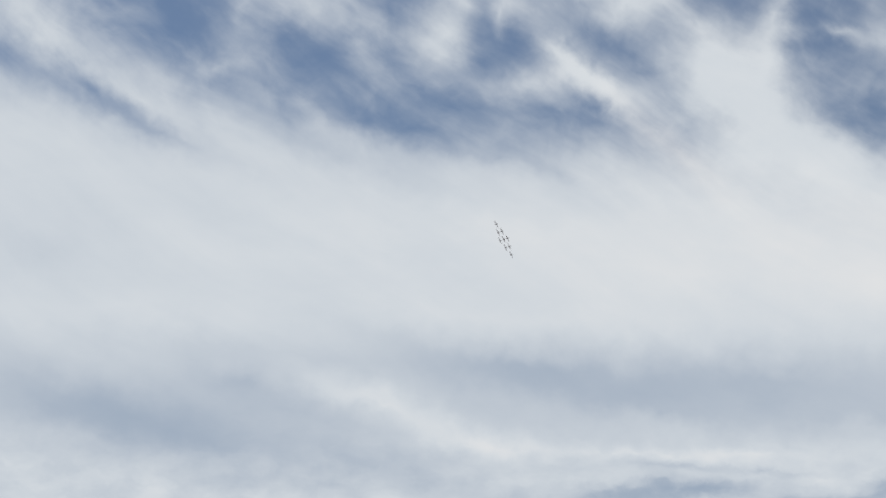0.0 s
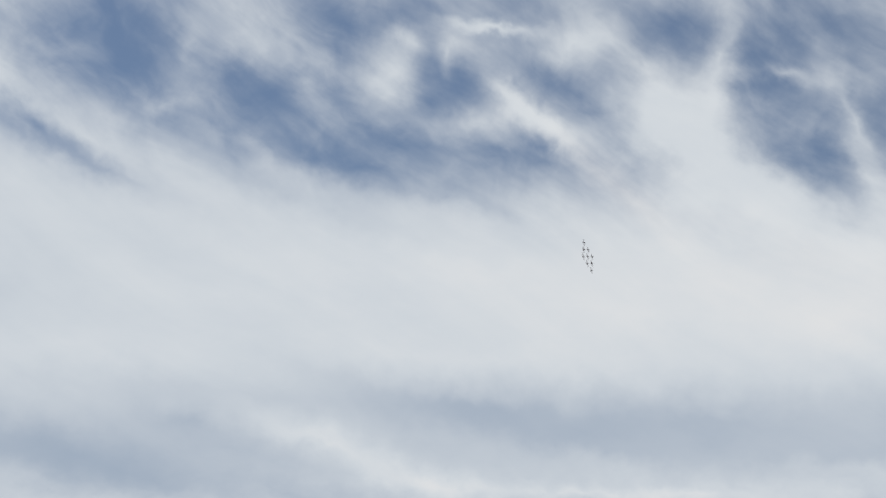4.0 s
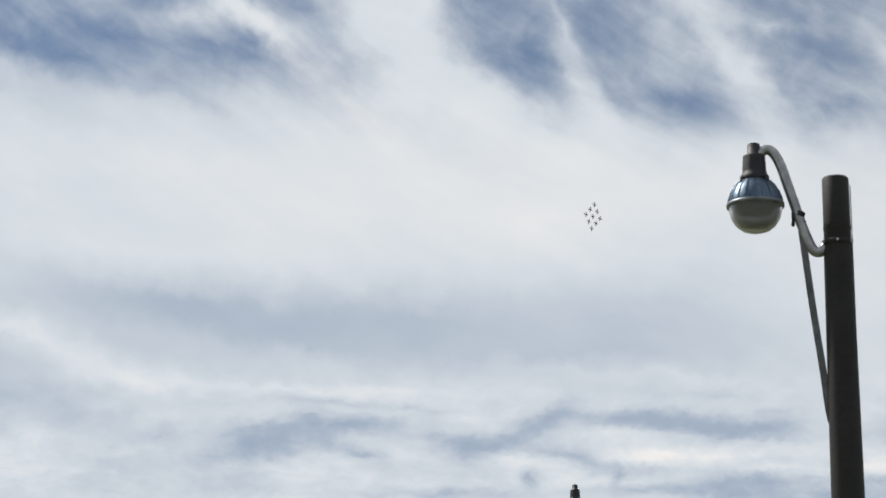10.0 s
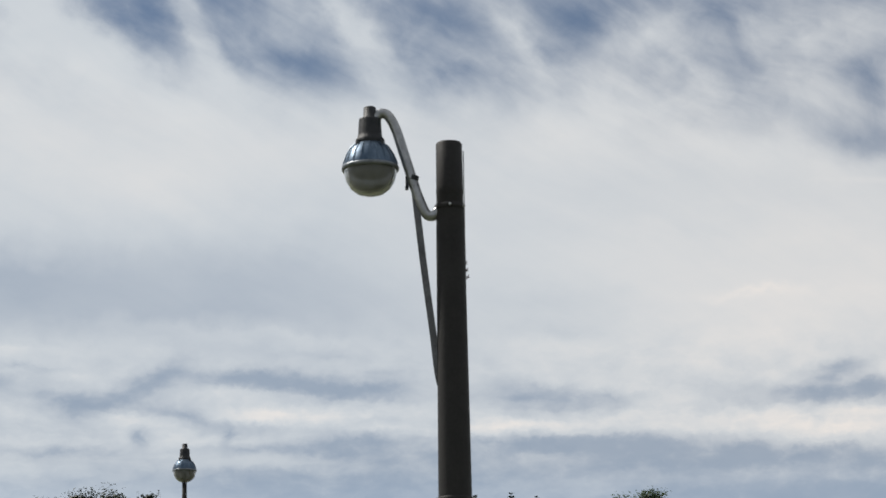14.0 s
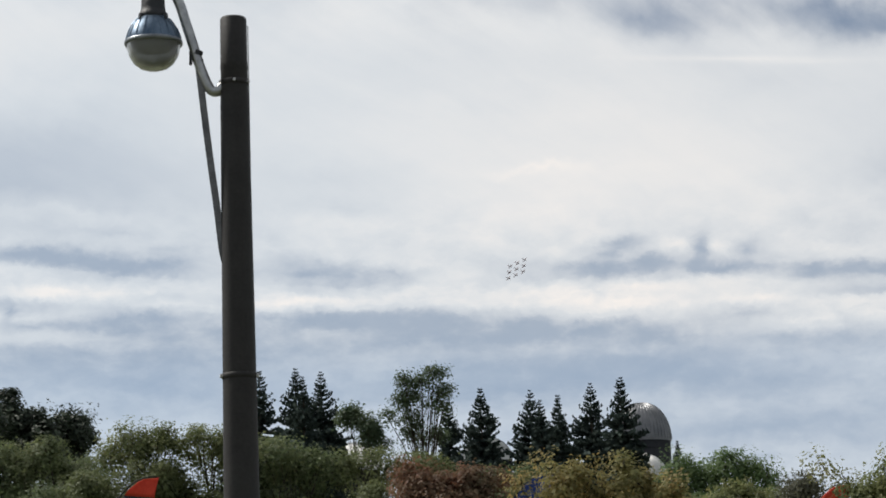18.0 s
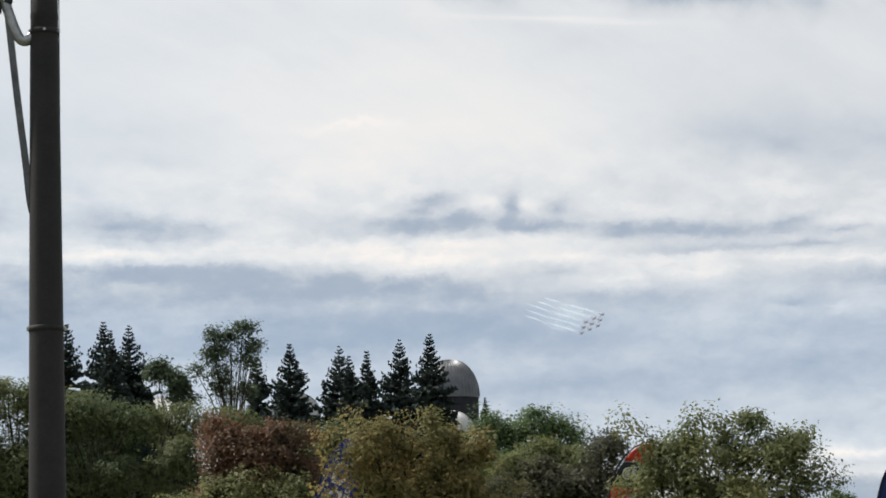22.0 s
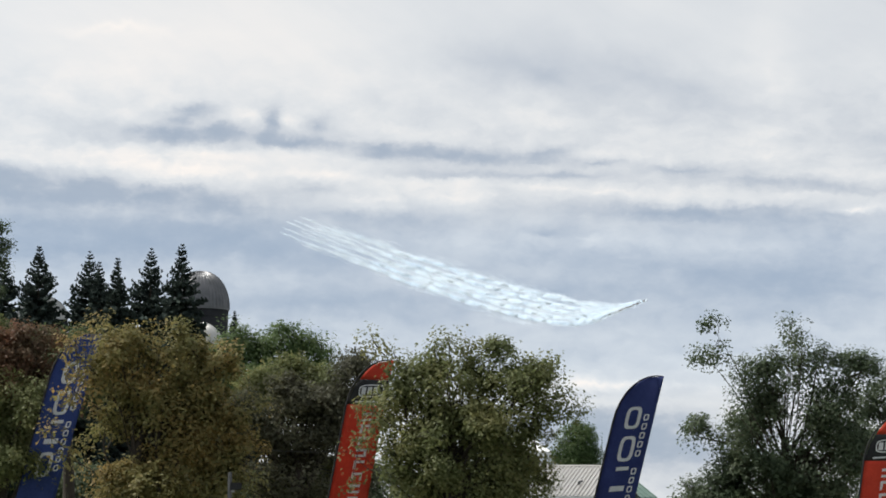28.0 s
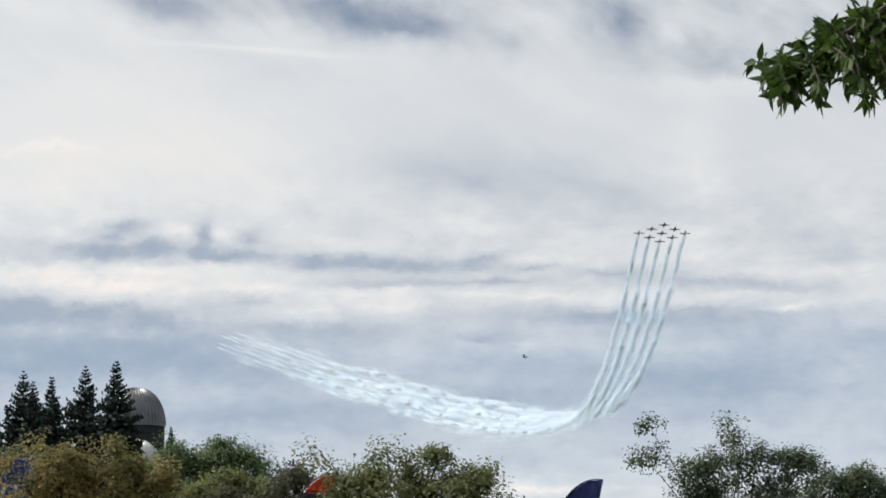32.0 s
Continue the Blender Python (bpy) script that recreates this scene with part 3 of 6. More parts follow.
M_POPLAR = leaves_of("poplar_leaves", (0.044, 0.073, 0.043), (0.081, 0.112, 0.062), (0.138, 0.169, 0.088))
M_DARKLEAF = leaves_of("dark_leaves", (0.048, 0.072, 0.045), (0.086, 0.118, 0.066), (0.158, 0.181, 0.099), t=0.4)
M_NEEDLE = material("spruce_needles", ((0.026, 0.034, 0.033), (0.043, 0.060, 0.052), (0.072, 0.092, 0.074)), 0.8, scale=0.9, island=True, translucent=0.06, spec=0.1)
M_PINE = leaves_of("pine_needles", (0.018, 0.025, 0.017), (0.031, 0.044, 0.026), (0.052, 0.072, 0.039), t=0.08)
M_BOUGH = leaves_of("ash_leaves", (0.016, 0.036, 0.008), (0.042, 0.08, 0.014), (0.10, 0.15, 0.026), t=0.4)
M_POLE = material("dark_painted_steel", ((0.017, 0.015, 0.015), (0.028, 0.026, 0.025)), 0.65, scale=5, bump=0.15, spec=0.25)
M_BLACK = material("black_cast_iron", ((0.014, 0.015, 0.017), (0.032, 0.033, 0.036)), 0.55, scale=14, bump=0.2, spec=0.25)
M_GALV = material("galvanised_steel", ((0.24, 0.245, 0.25), (0.42, 0.42, 0.42)), 0.38, 0.85, scale=18, bump=0.1)
M_STRUT = material("dull_weathered_steel", ((0.07, 0.07, 0.072), (0.17, 0.17, 0.175)), 0.5, 0.6, scale=9, bump=0.15)
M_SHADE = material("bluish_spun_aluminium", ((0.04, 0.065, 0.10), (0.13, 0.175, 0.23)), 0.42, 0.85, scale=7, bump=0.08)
M_RIM = material("brushed_rim", ((0.10, 0.11, 0.12), (0.25, 0.26, 0.27)), 0.4, 0.7, scale=12)
M_BAND = material("worn_clamp_band", ((0.35, 0.35, 0.34), (0.62, 0.61, 0.59)), 0.4, 0.6, scale=25)
M_SILVER = material("silver_sheet_metal", ((0.12, 0.125, 0.13), (0.20, 0.20, 0.205)), 0.48, 0.9, scale=1.2, bump=0.15)
M_SILO = material("weathered_dark_stave_wall", ((0.021, 0.022, 0.025), (0.038, 0.040, 0.043)), 0.9, scale=1.5, bump=0.3, spec=0.1)
M_ROOF = material("pale_metal_roof", ((0.36, 0.345, 0.32), (0.50, 0.485, 0.455)), 0.42, 0.25, scale=1.4, bump=0.2, stretch=(1, 0.2, 1))
M_TRIM_G = material("green_painted_roof", ((0.07, 0.12, 0.10), (0.12, 0.18, 0.15)), 0.5, scale=2.5, bump=0.15)
# boards darkened in colour to stand in for the open shade under the pavilion roof
M_WALL = material("shade_dark_weathered_wall", ((0.03, 0.027, 0.024), (0.06, 0.054, 0.048)), 0.85, scale=3, bump=0.3, stretch=(1, 1, 0.1))
M_WHITE = material("white_paint", ((0.66, 0.67, 0.68), (0.82, 0.82, 0.80)), 0.5, scale=5)
M_NAVY = material("navy_banner_cloth", ((0.022, 0.036, 0.15), (0.04, 0.06, 0.21)), 0.75, scale=3, bump=0.2, translucent=0.35)
M_BLUE = material("blue_banner_cloth", ((0.025, 0.05, 0.20), (0.05, 0.085, 0.28)), 0.75, scale=3, bump=0.2, translucent=0.35)
M_RED = material("red_banner_cloth", ((0.50, 0.045, 0.022), (0.66, 0.075, 0.035)), 0.75, scale=3, bump=0.2, translucent=0.35)
M_CHAR = material("black_banner_cloth", ((0.012, 0.012, 0.013), (0.03, 0.03, 0.032)), 0.8, scale=5, translucent=0.1)
M_INK = material("white_print", ((0.74, 0.75, 0.77), (0.86, 0.86, 0.86)), 0.7, scale=6, translucent=0.35)
M_JET = material("red_aircraft_paint", ((0.051, 0.016, 0.020), (0.074, 0.023, 0.028)), 0.35, scale=0.8)
M_JETW = material("white_aircraft_paint", ((0.262, 0.268, 0.283), (0.326, 0.331, 0.342)), 0.35, scale=0.8)
M_CANOPY = material("smoked_canopy", ((0.01, 0.012, 0.016), (0.02, 0.022, 0.028)), 0.08, scale=1)
M_NOZZLE = material("scorched_steel", ((0.03, 0.028, 0.027), (0.08, 0.075, 0.07)), 0.45, 0.8, scale=3)
M_BIRD = material("grey_plumage", ((0.05, 0.05, 0.05), (0.16, 0.16, 0.16)), 0.8, scale=8)
M_WIRE = material("weathered_cable", ((0.03, 0.03, 0.03), (0.07, 0.07, 0.07)), 0.6, scale=4)


def lamp_glass():
    m = bpy.data.materials.new("hazed_lamp_glass")
    m.use_nodes = True
    b = m.node_tree.nodes["Principled BSDF"]
    b.inputs["Base Color"].default_value = (0.25, 0.25, 0.24, 1)
    b.inputs["Roughness"].default_value = 0.35
    b.inputs["Transmission Weight"].default_value = 0.5
    b.inputs["IOR"].default_value = 1.15
    return m


M_GLASS = lamp_glass()


def smoke_material():
    """White smoke that scatters light forwards and backwards."""
    m = bpy.data.materials.new("white_smoke")
    m.use_nodes = True
    t = m.node_tree
    t.nodes.clear()
    info = t.nodes.new("ShaderNodeObjectInfo")
    mix_col = t.nodes.new("ShaderNodeMix")
    mix_col.data_type = "RGBA"
    mix_col.inputs["A"].default_value, mix_col.inputs["B"].default_value = (0.80, 0.905, 0.998, 1), (0.87, 0.945, 0.998, 1)
    t.links.new(info.outputs["Random"], mix_col.inputs["Factor"])
    d, tl = (t.nodes.new("ShaderNodeBsdf" + k) for k in ("Diffuse", "Translucent"))
    half = t.nodes.new("ShaderNodeMixShader")
    half.inputs[0].default_value = 0.4
    out = t.nodes.new("ShaderNodeOutputMaterial")
    for n in (d, tl):
        t.links.new(mix_col.outputs["Result"], n.inputs[0])
    t.links.new(d.outputs[0], half.inputs[1])
    t.links.new(tl.outputs[0], half.inputs[2])
    t.links.new(half.outputs[0], out.inputs[0])
    return m


M_SMOKE = smoke_material()

# ---- building helpers ----


def mesh_from(name, verts, faces, mat):
    me = bpy.data.meshes.new(name)
    me.from_pydata([tuple(v) for v in verts], [], [tuple(f) for f in faces])
    me.materials.append(mat)
    return me


def mesh_tris(name, verts, tris, mat):
    """A large mesh from arrays."""
    verts, tris = np.asarray(verts, np.float32), np.asarray(tris, np.int32)
    me = bpy.data.meshes.new(name)
    me.vertices.add(len(verts))
    me.vertices.foreach_set("co", verts.ravel())
    me.loops.add(tris.size)
    me.loops.foreach_set("vertex_index", tris.ravel())
    me.polygons.add(len(tris))
    me.polygons.foreach_set("loop_start", np.arange(0, tris.size, 3, dtype=np.int32))
    me.update(calc_edges=True)
    me.materials.append(mat)
    return me


def thing(name, m, label, category, group="", kind=""):
    ob = new(name)
    ob.matrix_world = m
    ob.empty_display_size = 0.3
    return tagged(ob, label, category, group, kind)


def part(name, data, mat, parent, label="", smooth=False):
    """Links a bmesh, or a mesh, as one mesh object under a thing or a part."""
    if isinstance(data, bmesh.types.BMesh):
        me = bpy.data.meshes.new(name)
        data.to_mesh(me)
        data.free()
        me.materials.append(mat)
    else:
        me = data
    if smooth:
        me.polygons.foreach_set("use_smooth", [True] * len(me.polygons))
    ob = new(name, me)
    ob.parent = parent
    if label:
        ob["label"] = label
    return ob


def tube(bm, path, radii, sides=8, cap=True):
    """A round bar along a path."""
    path = [Vector(p) for p in path]
    rings = []
    ref = Vector((0.31, 0.83, 0.46))
    for i, p in enumerate(path):
        d = (path[min(i + 1, len(path) - 1)] - path[max(i - 1, 0)]).normalized()
        a = d.cross(ref).normalized()
        b = d.cross(a)
        r = radii[i] if isinstance(radii, (list, tuple)) else radii
        rings.append([bm.verts.new(p + r * (math.cos(2 * math.pi * k / sides) * a + math.sin(2 * math.pi * k / sides) * b)) for k in range(sides)])
    for u, v in zip(rings, rings[1:]):
        for k in range(sides):
            bm.faces.new((u[k], u[(k + 1) % sides], v[(k + 1) % sides], v[k]))
    if cap:
        bm.faces.new(rings[0][::-1])
        bm.faces.new(rings[-1])
    return bm


def lathe(profile, sides=32):
    """A turned body from (radius, height) pairs."""
    bm = bmesh.new()
    rings = []
    for r, z in profile:
        if r < 1e-5:
            rings.append([bm.verts.new((0, 0, z))])
        else:
            rings.append([bm.verts.new((r * math.cos(2 * math.pi * k / sides), r * math.sin(2 * math.pi * k / sides), z)) for k in range(sides)])
    for u, v in zip(rings, rings[1:]):
        for k in range(sides):
            j = (k + 1) % sides
            if len(u) == 1:
                bm.faces.new((u[0], v[j], v[k]))
            elif len(v) == 1:
                bm.faces.new((u[k], u[j], v[0]))
            else:
                bm.faces.new((u[k], u[j], v[j], v[k]))
    return bm


def slab(bm, x0, x1, y0, y1, z0, z1, bevel=0.0):
    made = bmesh.ops.create_cube(bm, size=1.0, matrix=Matrix.Translation(((x0 + x1) / 2, (y0 + y1) / 2, (z0 + z1) / 2)) @ Matrix.Diagonal((x1 - x0, y1 - y0, z1 - z0, 1)))
    if bevel:
        edges = {e for v in made["verts"] for e in v.link_edges}
        bmesh.ops.bevel(bm, geom=list(edges), offset=bevel, segments=2, affect="EDGES")
    return bm




def arc_points(path, n=6):
    """A smooth curve through the given points (Catmull-Rom)."""
    pts = [Vector(p) for p in path]
    pts = [2 * pts[0] - pts[1]] + pts + [2 * pts[-1] - pts[-2]]
    out = []
    for i in range(1, len(pts) - 2):
        a, b, c, d = pts[i - 1:i + 3]
        for k in range(n):
            u = k / n
            out.append(0.5 * (2 * b + (c - a) * u + (2 * a - 5 * b + 4 * c - d) * u * u + (3 * b - a - 3 * c + d) * u ** 3))
    return out + [pts[-2]]

# ---- ground ----


def make_ground():
    radii = [0, 4, 10, 15, 22, 30, 40, 52, 66, 82, 100, 125, 150, 200, 300, 500, 900, 1800, 4800]
    n = 96
    verts, faces = [(0, 0, ground_z(0, 0.01))], []
    for r in radii[1:]:
        for k in range(n):
            x, y = r * math.sin(2 * math.pi * k / n), r * math.cos(2 * math.pi * k / n)
            verts.append((x, y, ground_z(x, y)))
    for k in range(n):
        faces.append((0, 1 + (k + 1) % n, 1 + k))
    for i in range(len(radii) - 2):
        for k in range(n):
            a, b = 1 + i * n + k, 1 + i * n + (k + 1) % n
            faces.append((a, b, b + n, a + n))
    ob = new("ground", mesh_from("ground", verts, faces, M_GRASS))
    tagged(ob, "rough green meadow rising to a low hill", "ground", kind="structure")


make_ground()

# ---- lamps ----


def lamp_head(parent, x, z, scale=1.0, arm_side=True):
    """A spun metal shade with a glass bowl under it, hung from a black cast neck; z is the rim's height."""
    at = Matrix.Translation((x, 0, z)) @ Matrix.Scale(scale, 4)

    def put(bm):
        bmesh.ops.transform(bm, matrix=at, verts=bm.verts)
        return bm
    shade_bm = lathe([(0.233, 0.0), (0.231, 0.03), (0.222, 0.06), (0.203, 0.11), (0.172, 0.16), (0.135, 0.2), (0.105, 0.222), (0.1, 0.222), (0.13, 0.19), (0.2, 0.1), (0.222, 0.02), (0.233, 0.0)], 40)
    shade_ob = part("shade", put(shade_bm), M_SHADE, parent, "bluish weathered aluminium shade", True)
    ribs = bmesh.new()
    for k in range(20):
        a = 2 * math.pi * k / 20
        c, s = math.cos(a), math.sin(a)
        tube(ribs, [(r * c, r * s, h) for r, h in ((0.232, 0.035), (0.223, 0.065), (0.204, 0.115), (0.173, 0.165), (0.136, 0.205))], 0.0035, 4)
    part("ribs", put(ribs), M_SHADE, shade_ob)
    part("rim", put(lathe([(0.23, -0.022), (0.241, -0.018), (0.243, 0.0), (0.241, 0.012), (0.232, 0.016), (0.225, 0.0), (0.23, -0.022)], 40)), M_RIM, parent, "", True)
    part("glass_bowl", put(lathe([(0.224, -0.012), (0.219, -0.06), (0.202, -0.118), (0.166, -0.175), (0.116, -0.214), (0.06, -0.232), (0.0, -0.236)], 40)), M_GLASS, parent, "hazed glass bowl", True)
    part("reflector", put(lathe([(0.06, 0.12), (0.12, 0.03), (0.165, -0.075), (0.158, -0.075), (0.112, 0.03), (0.05, 0.12)], 28)), M_GALV, parent, "", True)
    part("bulb", put(lathe([(0.0, -0.11), (0.035, -0.095), (0.05, -0.06), (0.042, -0.02), (0.02, 0.03), (0.02, 0.12)], 16)), M_WHITE, parent, "", True)
    neck = lathe([(0.12, 0.205), (0.124, 0.225), (0.122, 0.25), (0.108, 0.262), (0.1, 0.3), (0.094, 0.42), (0.09, 0.432), (0.056, 0.436), (0.052, 0.53), (0.047, 0.536), (0.0, 0.536)], 28)
    part("neck", put(neck), M_BLACK, parent, "black cast neck", True)
    for k in range(4):
        a = math.pi / 4 + k * math.pi / 2
        c, q = math.cos(a), math.sin(a)
        part("clip", put(tube(bmesh.new(), [(0.15 * c, 0.15 * q, 0.17), (0.135 * c, 0.135 * q, 0.225)], 0.014, 6)), M_BLACK, parent)


def near_street_lamp():
    base = polar(19.0, -15.76)
    base.z = ground_z(base.x, base.y)
    g = base.z
    lamp = thing("street_lamp", Matrix.Translation(base) @ Matrix.Rotation(radians(15.76), 4, "Z"), "dark steel street lamp with a silver gooseneck arm and bell shade", "street lamp", "street lamps")
    top = 7.072 - g
    pole = lathe([(0.172, 0.0), (0.17, 0.25), (0.158, 1.2), (0.144, 3.2), (0.13, 4.9), (0.119, 6.3 - g), (0.112, 6.62 - g), (0.116, 6.63 - g), (0.1125, 6.68 - g), (0.1105, top - 0.015), (0.1, top), (0, top)], 36)
    part("pole", pole, M_POLE, lamp, "dark brown painted steel pole", True)
    part("foot", lathe([(0.3, 0.0), (0.3, 0.05), (0.22, 0.09), (0.19, 0.3), (0.175, 0.34)], 28), M_POLE, lamp)
    pts = arc_points([(-0.09, 0, 6.495), (-0.14, 0, 6.44), (-0.205, 0, 6.465), (-0.277, 0, 6.64), (-0.334, 0, 6.83), (-0.394, 0, 7.03), (-0.448, 0, 7.205), (-0.51, 0, 7.32), (-0.58, 0, 7.338), (-0.64, 0, 7.25), (-0.652, 0, 7.17)], 6)
    bm = tube(bmesh.new(), [p - Vector((0, 0, g)) for p in pts], 0.043, 14)
    part("arm", bm, M_GALV, lamp, "galvanised gooseneck arm", True)
    strut = bmesh.new()
    line = arc_points([(-0.30, 0, 6.72), (-0.258, 0, 6.3), (-0.214, 0, 5.89), (-0.162, 0, 5.46), (-0.128, 0, 5.13), (-0.105, 0, 5.0)], 5)
    rings = []
    for p in line:
        x, z = p.x, p.z - g
        rings.append([strut.verts.new(q) for q in ((x - 0.029, -0.012, z), (x + 0.029, -0.012, z), (x + 0.029, 0.012, z), (x - 0.029, 0.012, z))])
    for u, v in zip(rings, rings[1:]):
        for k in range(4):
            strut.faces.new((u[k], u[(k + 1) % 4], v[(k + 1) % 4], v[k]))
    part("strut", strut, M_STRUT, lamp, "flat steel strut")
    clamp = tube(bmesh.new(), [(-0.31, 0, 6.75 - g), (-0.298, 0, 6.79 - g)], 0.046, 16)
    slab(clamp, -0.37, -0.345, -0.02, 0.02, 6.67 - g, 6.79 - g, 0.004)
    tube(clamp, [(-0.36, -0.03, 6.685 - g), (-0.36, 0.03, 6.685 - g)], 0.014, 8)
    tube(clamp, [(-0.265, -0.03, 6.7 - g), (-0.265, 0.03, 6.7 - g)], 0.012, 8)
    part("clamp", clamp, M_BLACK, lamp, "dark bolted clamp")
    for z in (6.51, 4.05):
        r = 0.119 + (6.3 - z) * 0.0085 if z < 6.3 else 0.1165
        part("band", lathe([(r + 0.002, z - 0.022 - g), (r + 0.006, z - 0.02 - g), (r + 0.006, z + 0.02 - g), (r + 0.002, z + 0.022 - g)], 36), M_POLE, lamp, "", True)
        for a in ((-155, -90, -25) if z > 5 else (-170, -10)):
            c, s = math.cos(radians(a)), math.sin(radians(a))
            part("bolt", tube(bmesh.new(), [(r * c, r * s, z - g), ((r + 0.022) * c, (r + 0.022) * s, z - g)], 0.011 if z > 5 else 0.019, 8), M_BAND, lamp, "worn bright bolt")
    lamp_head(lamp, -0.665, 6.862 - g)
    plug = bmesh.new()
    tube(plug, [(0.12, 0, 3.0 - g), (0.12, 0, 7.0 - g)], 0.004, 6)
    part("conduit", plug, M_POLE, lamp)


def far_street_lamp():
    base = polar(46.8, -22.39)
    base.z = ground_z(base.x, base.y)
    g = base.z
    lamp = thing("street_lamp", Matrix.Translation(base) @ Matrix.Rotation(radians(22.4), 4, "Z"), "slim post-top street lamp with bell shade, among dark pines", "street lamp", "street lamps")
    part("pole", lathe([(0.05, 6.6 - g), (0.048, 7.4 - g), (0.046, 8.2 - g), (0.0, 8.21 - g)], 16), M_POLE, lamp, "", True)
    part("post", lathe([(0.14, 0), (0.135, 1.5), (0.118, 6.5 - g), (0.112, 6.98 - g), (0.05, 7.02 - g)], 20), M_POLE, lamp, "", True)
    lamp_head(lamp, 0.0, 8.28 - g)


near_street_lamp()
far_street_lamp()

# ---- feather banners ----


def ring_mark(bm, cx, cz, w, h, t, y):
    """A rounded ring laid on the cloth."""
    n = 20
    outer, inner = [], []
    for k in range(n):
        a = 2 * math.pi * k / n
        c, s = math.cos(a), math.sin(a)
        e = 0.55
        ux, uz = math.copysign(abs(c) ** e, c), math.copysign(abs(s) ** e, s)
        outer.append(bm.verts.new((cx + ux * w / 2, y, cz + uz * h / 2)))
        inner.append(bm.verts.new((cx + ux * (w / 2 - t), y, cz + uz * (h / 2 - t))))
    for k in range(n):
        j = (k + 1) % n
        bm.faces.new((outer[k], outer[j], inner[j], inner[k]))


def bar_mark(bm, x0, x1, z0, z1, y):
    bm.faces.new([bm.verts.new(p) for p in ((x0, y, z0), (x1, y, z0), (x1, y, z1), (x0, y, z1))])


def bent(bm, seed, width):
    """Cloth swells a little in the wind."""
    rng = random.Random(seed)
    ph = rng.uniform(0, 6)
    for v in bm.verts:
        u = v.co.x / width
        v.co.y += 0.05 * math.sin(2.2 * v.co.z + ph) * u + 0.045 * math.sin(math.pi * u) + 0.02 * math.sin(6 * v.co.z + 5 * u + ph) * u


BANNERS = []


def banner(az, tip_el, dist, lean, cloth, style, label, seed, width=0.7, turn=0.0):
    base = polar(dist, az)
    base.z = ground_z(base.x, base.y)
    height = (raised(dist, tip_el) - base.z + width * math.sin(radians(lean))) / math.cos(radians(lean))
    # the tip stands over the leaning pole; shift the foot so that the tip meets its azimuth
    m = Matrix.Translation(base) @ Matrix.Rotation(radians(-az + turn), 4, "Z")
    shift = -(height * math.sin(radians(lean)) + width * math.cos(radians(lean)))
    m = m @ Matrix.Translation((shift, 0, 0)) @ Matrix.Rotation(radians(lean), 4, "Y")
    b = thing("feather_banner", m, label, "banner", "feather banners along the meadow")
    bow = 1.0
    foot = 0.55

    def left_edge(z):
        if z < height - bow:
            return 0.0
        u = (z - (height - bow)) / bow
        return width * (1 - math.sqrt(max(0.0, 1 - u * u)))
    # sail as a grid so that it can swell
    def sail(z0, z1, y, x_pad=0.0):
        bm = bmesh.new()
        nz, nx = max(4, int((z1 - z0) * 14)), 8
        grid = []
        for i in range(nz + 1):
            z = z0 + (z1 - z0) * i / nz
            le = min(left_edge(z), width - 0.004)
            row = []
            for k in range(nx + 1):
                x = le + (width - le) * k / nx
                tilt = 0.14 * (x - width) * ((z - z0) / (z1 - z0) if z0 == foot else 1.0 if z1 < height else (z1 - z) / (z1 - z0))
                row.append(bm.verts.new((x, y, z + (tilt if style != "plain" else 0.0))))
            grid.append(row)
        for u, v in zip(grid, grid[1:]):
            for k in range(nx):
                bm.faces.new((u[k], u[k + 1], v[k + 1], v[k]))
        return bm
    pieces = [(foot, height, cloth, "sail")] if style == "plain" else [(foot, height - 0.86, cloth, "sail"), (height - 0.858, height - 0.38, M_CHAR, "panel"), (height - 0.378, height, cloth, "sail")]
    for z0, z1, mat, nm in pieces:
        bm = sail(z0, z1, 0.0)
        bent(bm, seed, width)
        ext = bmesh.ops.extrude_face_region(bm, geom=list(bm.faces))
        for v in ext["geom"]:
            if isinstance(v, bmesh.types.BMVert):
                v.co.y += 0.006
        part(nm, bm, mat, b, "", True)
    # hem sleeve with the bowed pole in it
    line = [(-0.012, 0.003, z) for z in (0.0, 0.5, 1.5, 2.5, height - bow)]
    for k in range(1, 9):
        a = k / 8 * math.pi / 2
        line.append((width * (1 - math.cos(a)) - 0.012, 0.003, height - bow + bow * math.sin(a)))
    pole_bm = tube(bmesh.new(), line, [0.018] * 5 + [0.017 - 0.001 * k for k in range(8)], 8)
    part("pole", pole_bm, M_CHAR, b, "black bowed pole", True)
    base_bm = bmesh.new()
    slab(base_bm, -0.3, 0.3, -0.02, 0.02, 0.0, 0.03, 0.006)
    slab(base_bm, -0.02, 0.02, -0.3, 0.3, 0.0, 0.03, 0.006)
    part("base", base_bm, M_CHAR, b)
    # printed marks, as plain shapes
    y = -0.006
    slant = 0.32 if style == "plain" else 0.2

    def mark(name, *shapes):
        bm = bmesh.new()
        for sh in shapes:
            (ring_mark if len(sh) == 5 else bar_mark)(bm, *sh, y)
        for v in bm.verts:
            v.co.z += slant * (v.co.x - 0.35)
        bent(bm, seed, width)
        part(name, bm, M_INK, b, "white plain shape")
    if style == "plain":
        z = height - 0.62
        mark("large_mark", (0.33, z - 0.24, 0.27, 0.42, 0.06))
        z -= 0.54
        mark("large_mark", (0.34, z - 0.28, 0.27, 0.48, 0.06))
        z -= 0.62
        mark("large_mark", (0.24, 0.46, z - 0.07, z))
        z -= 0.16
        mark("large_mark", (0.21, 0.46, z - 0.30, z - 0.2))
        z -= 0.44
        mark("large_mark", (0.33, z - 0.26, 0.27, 0.48, 0.06))
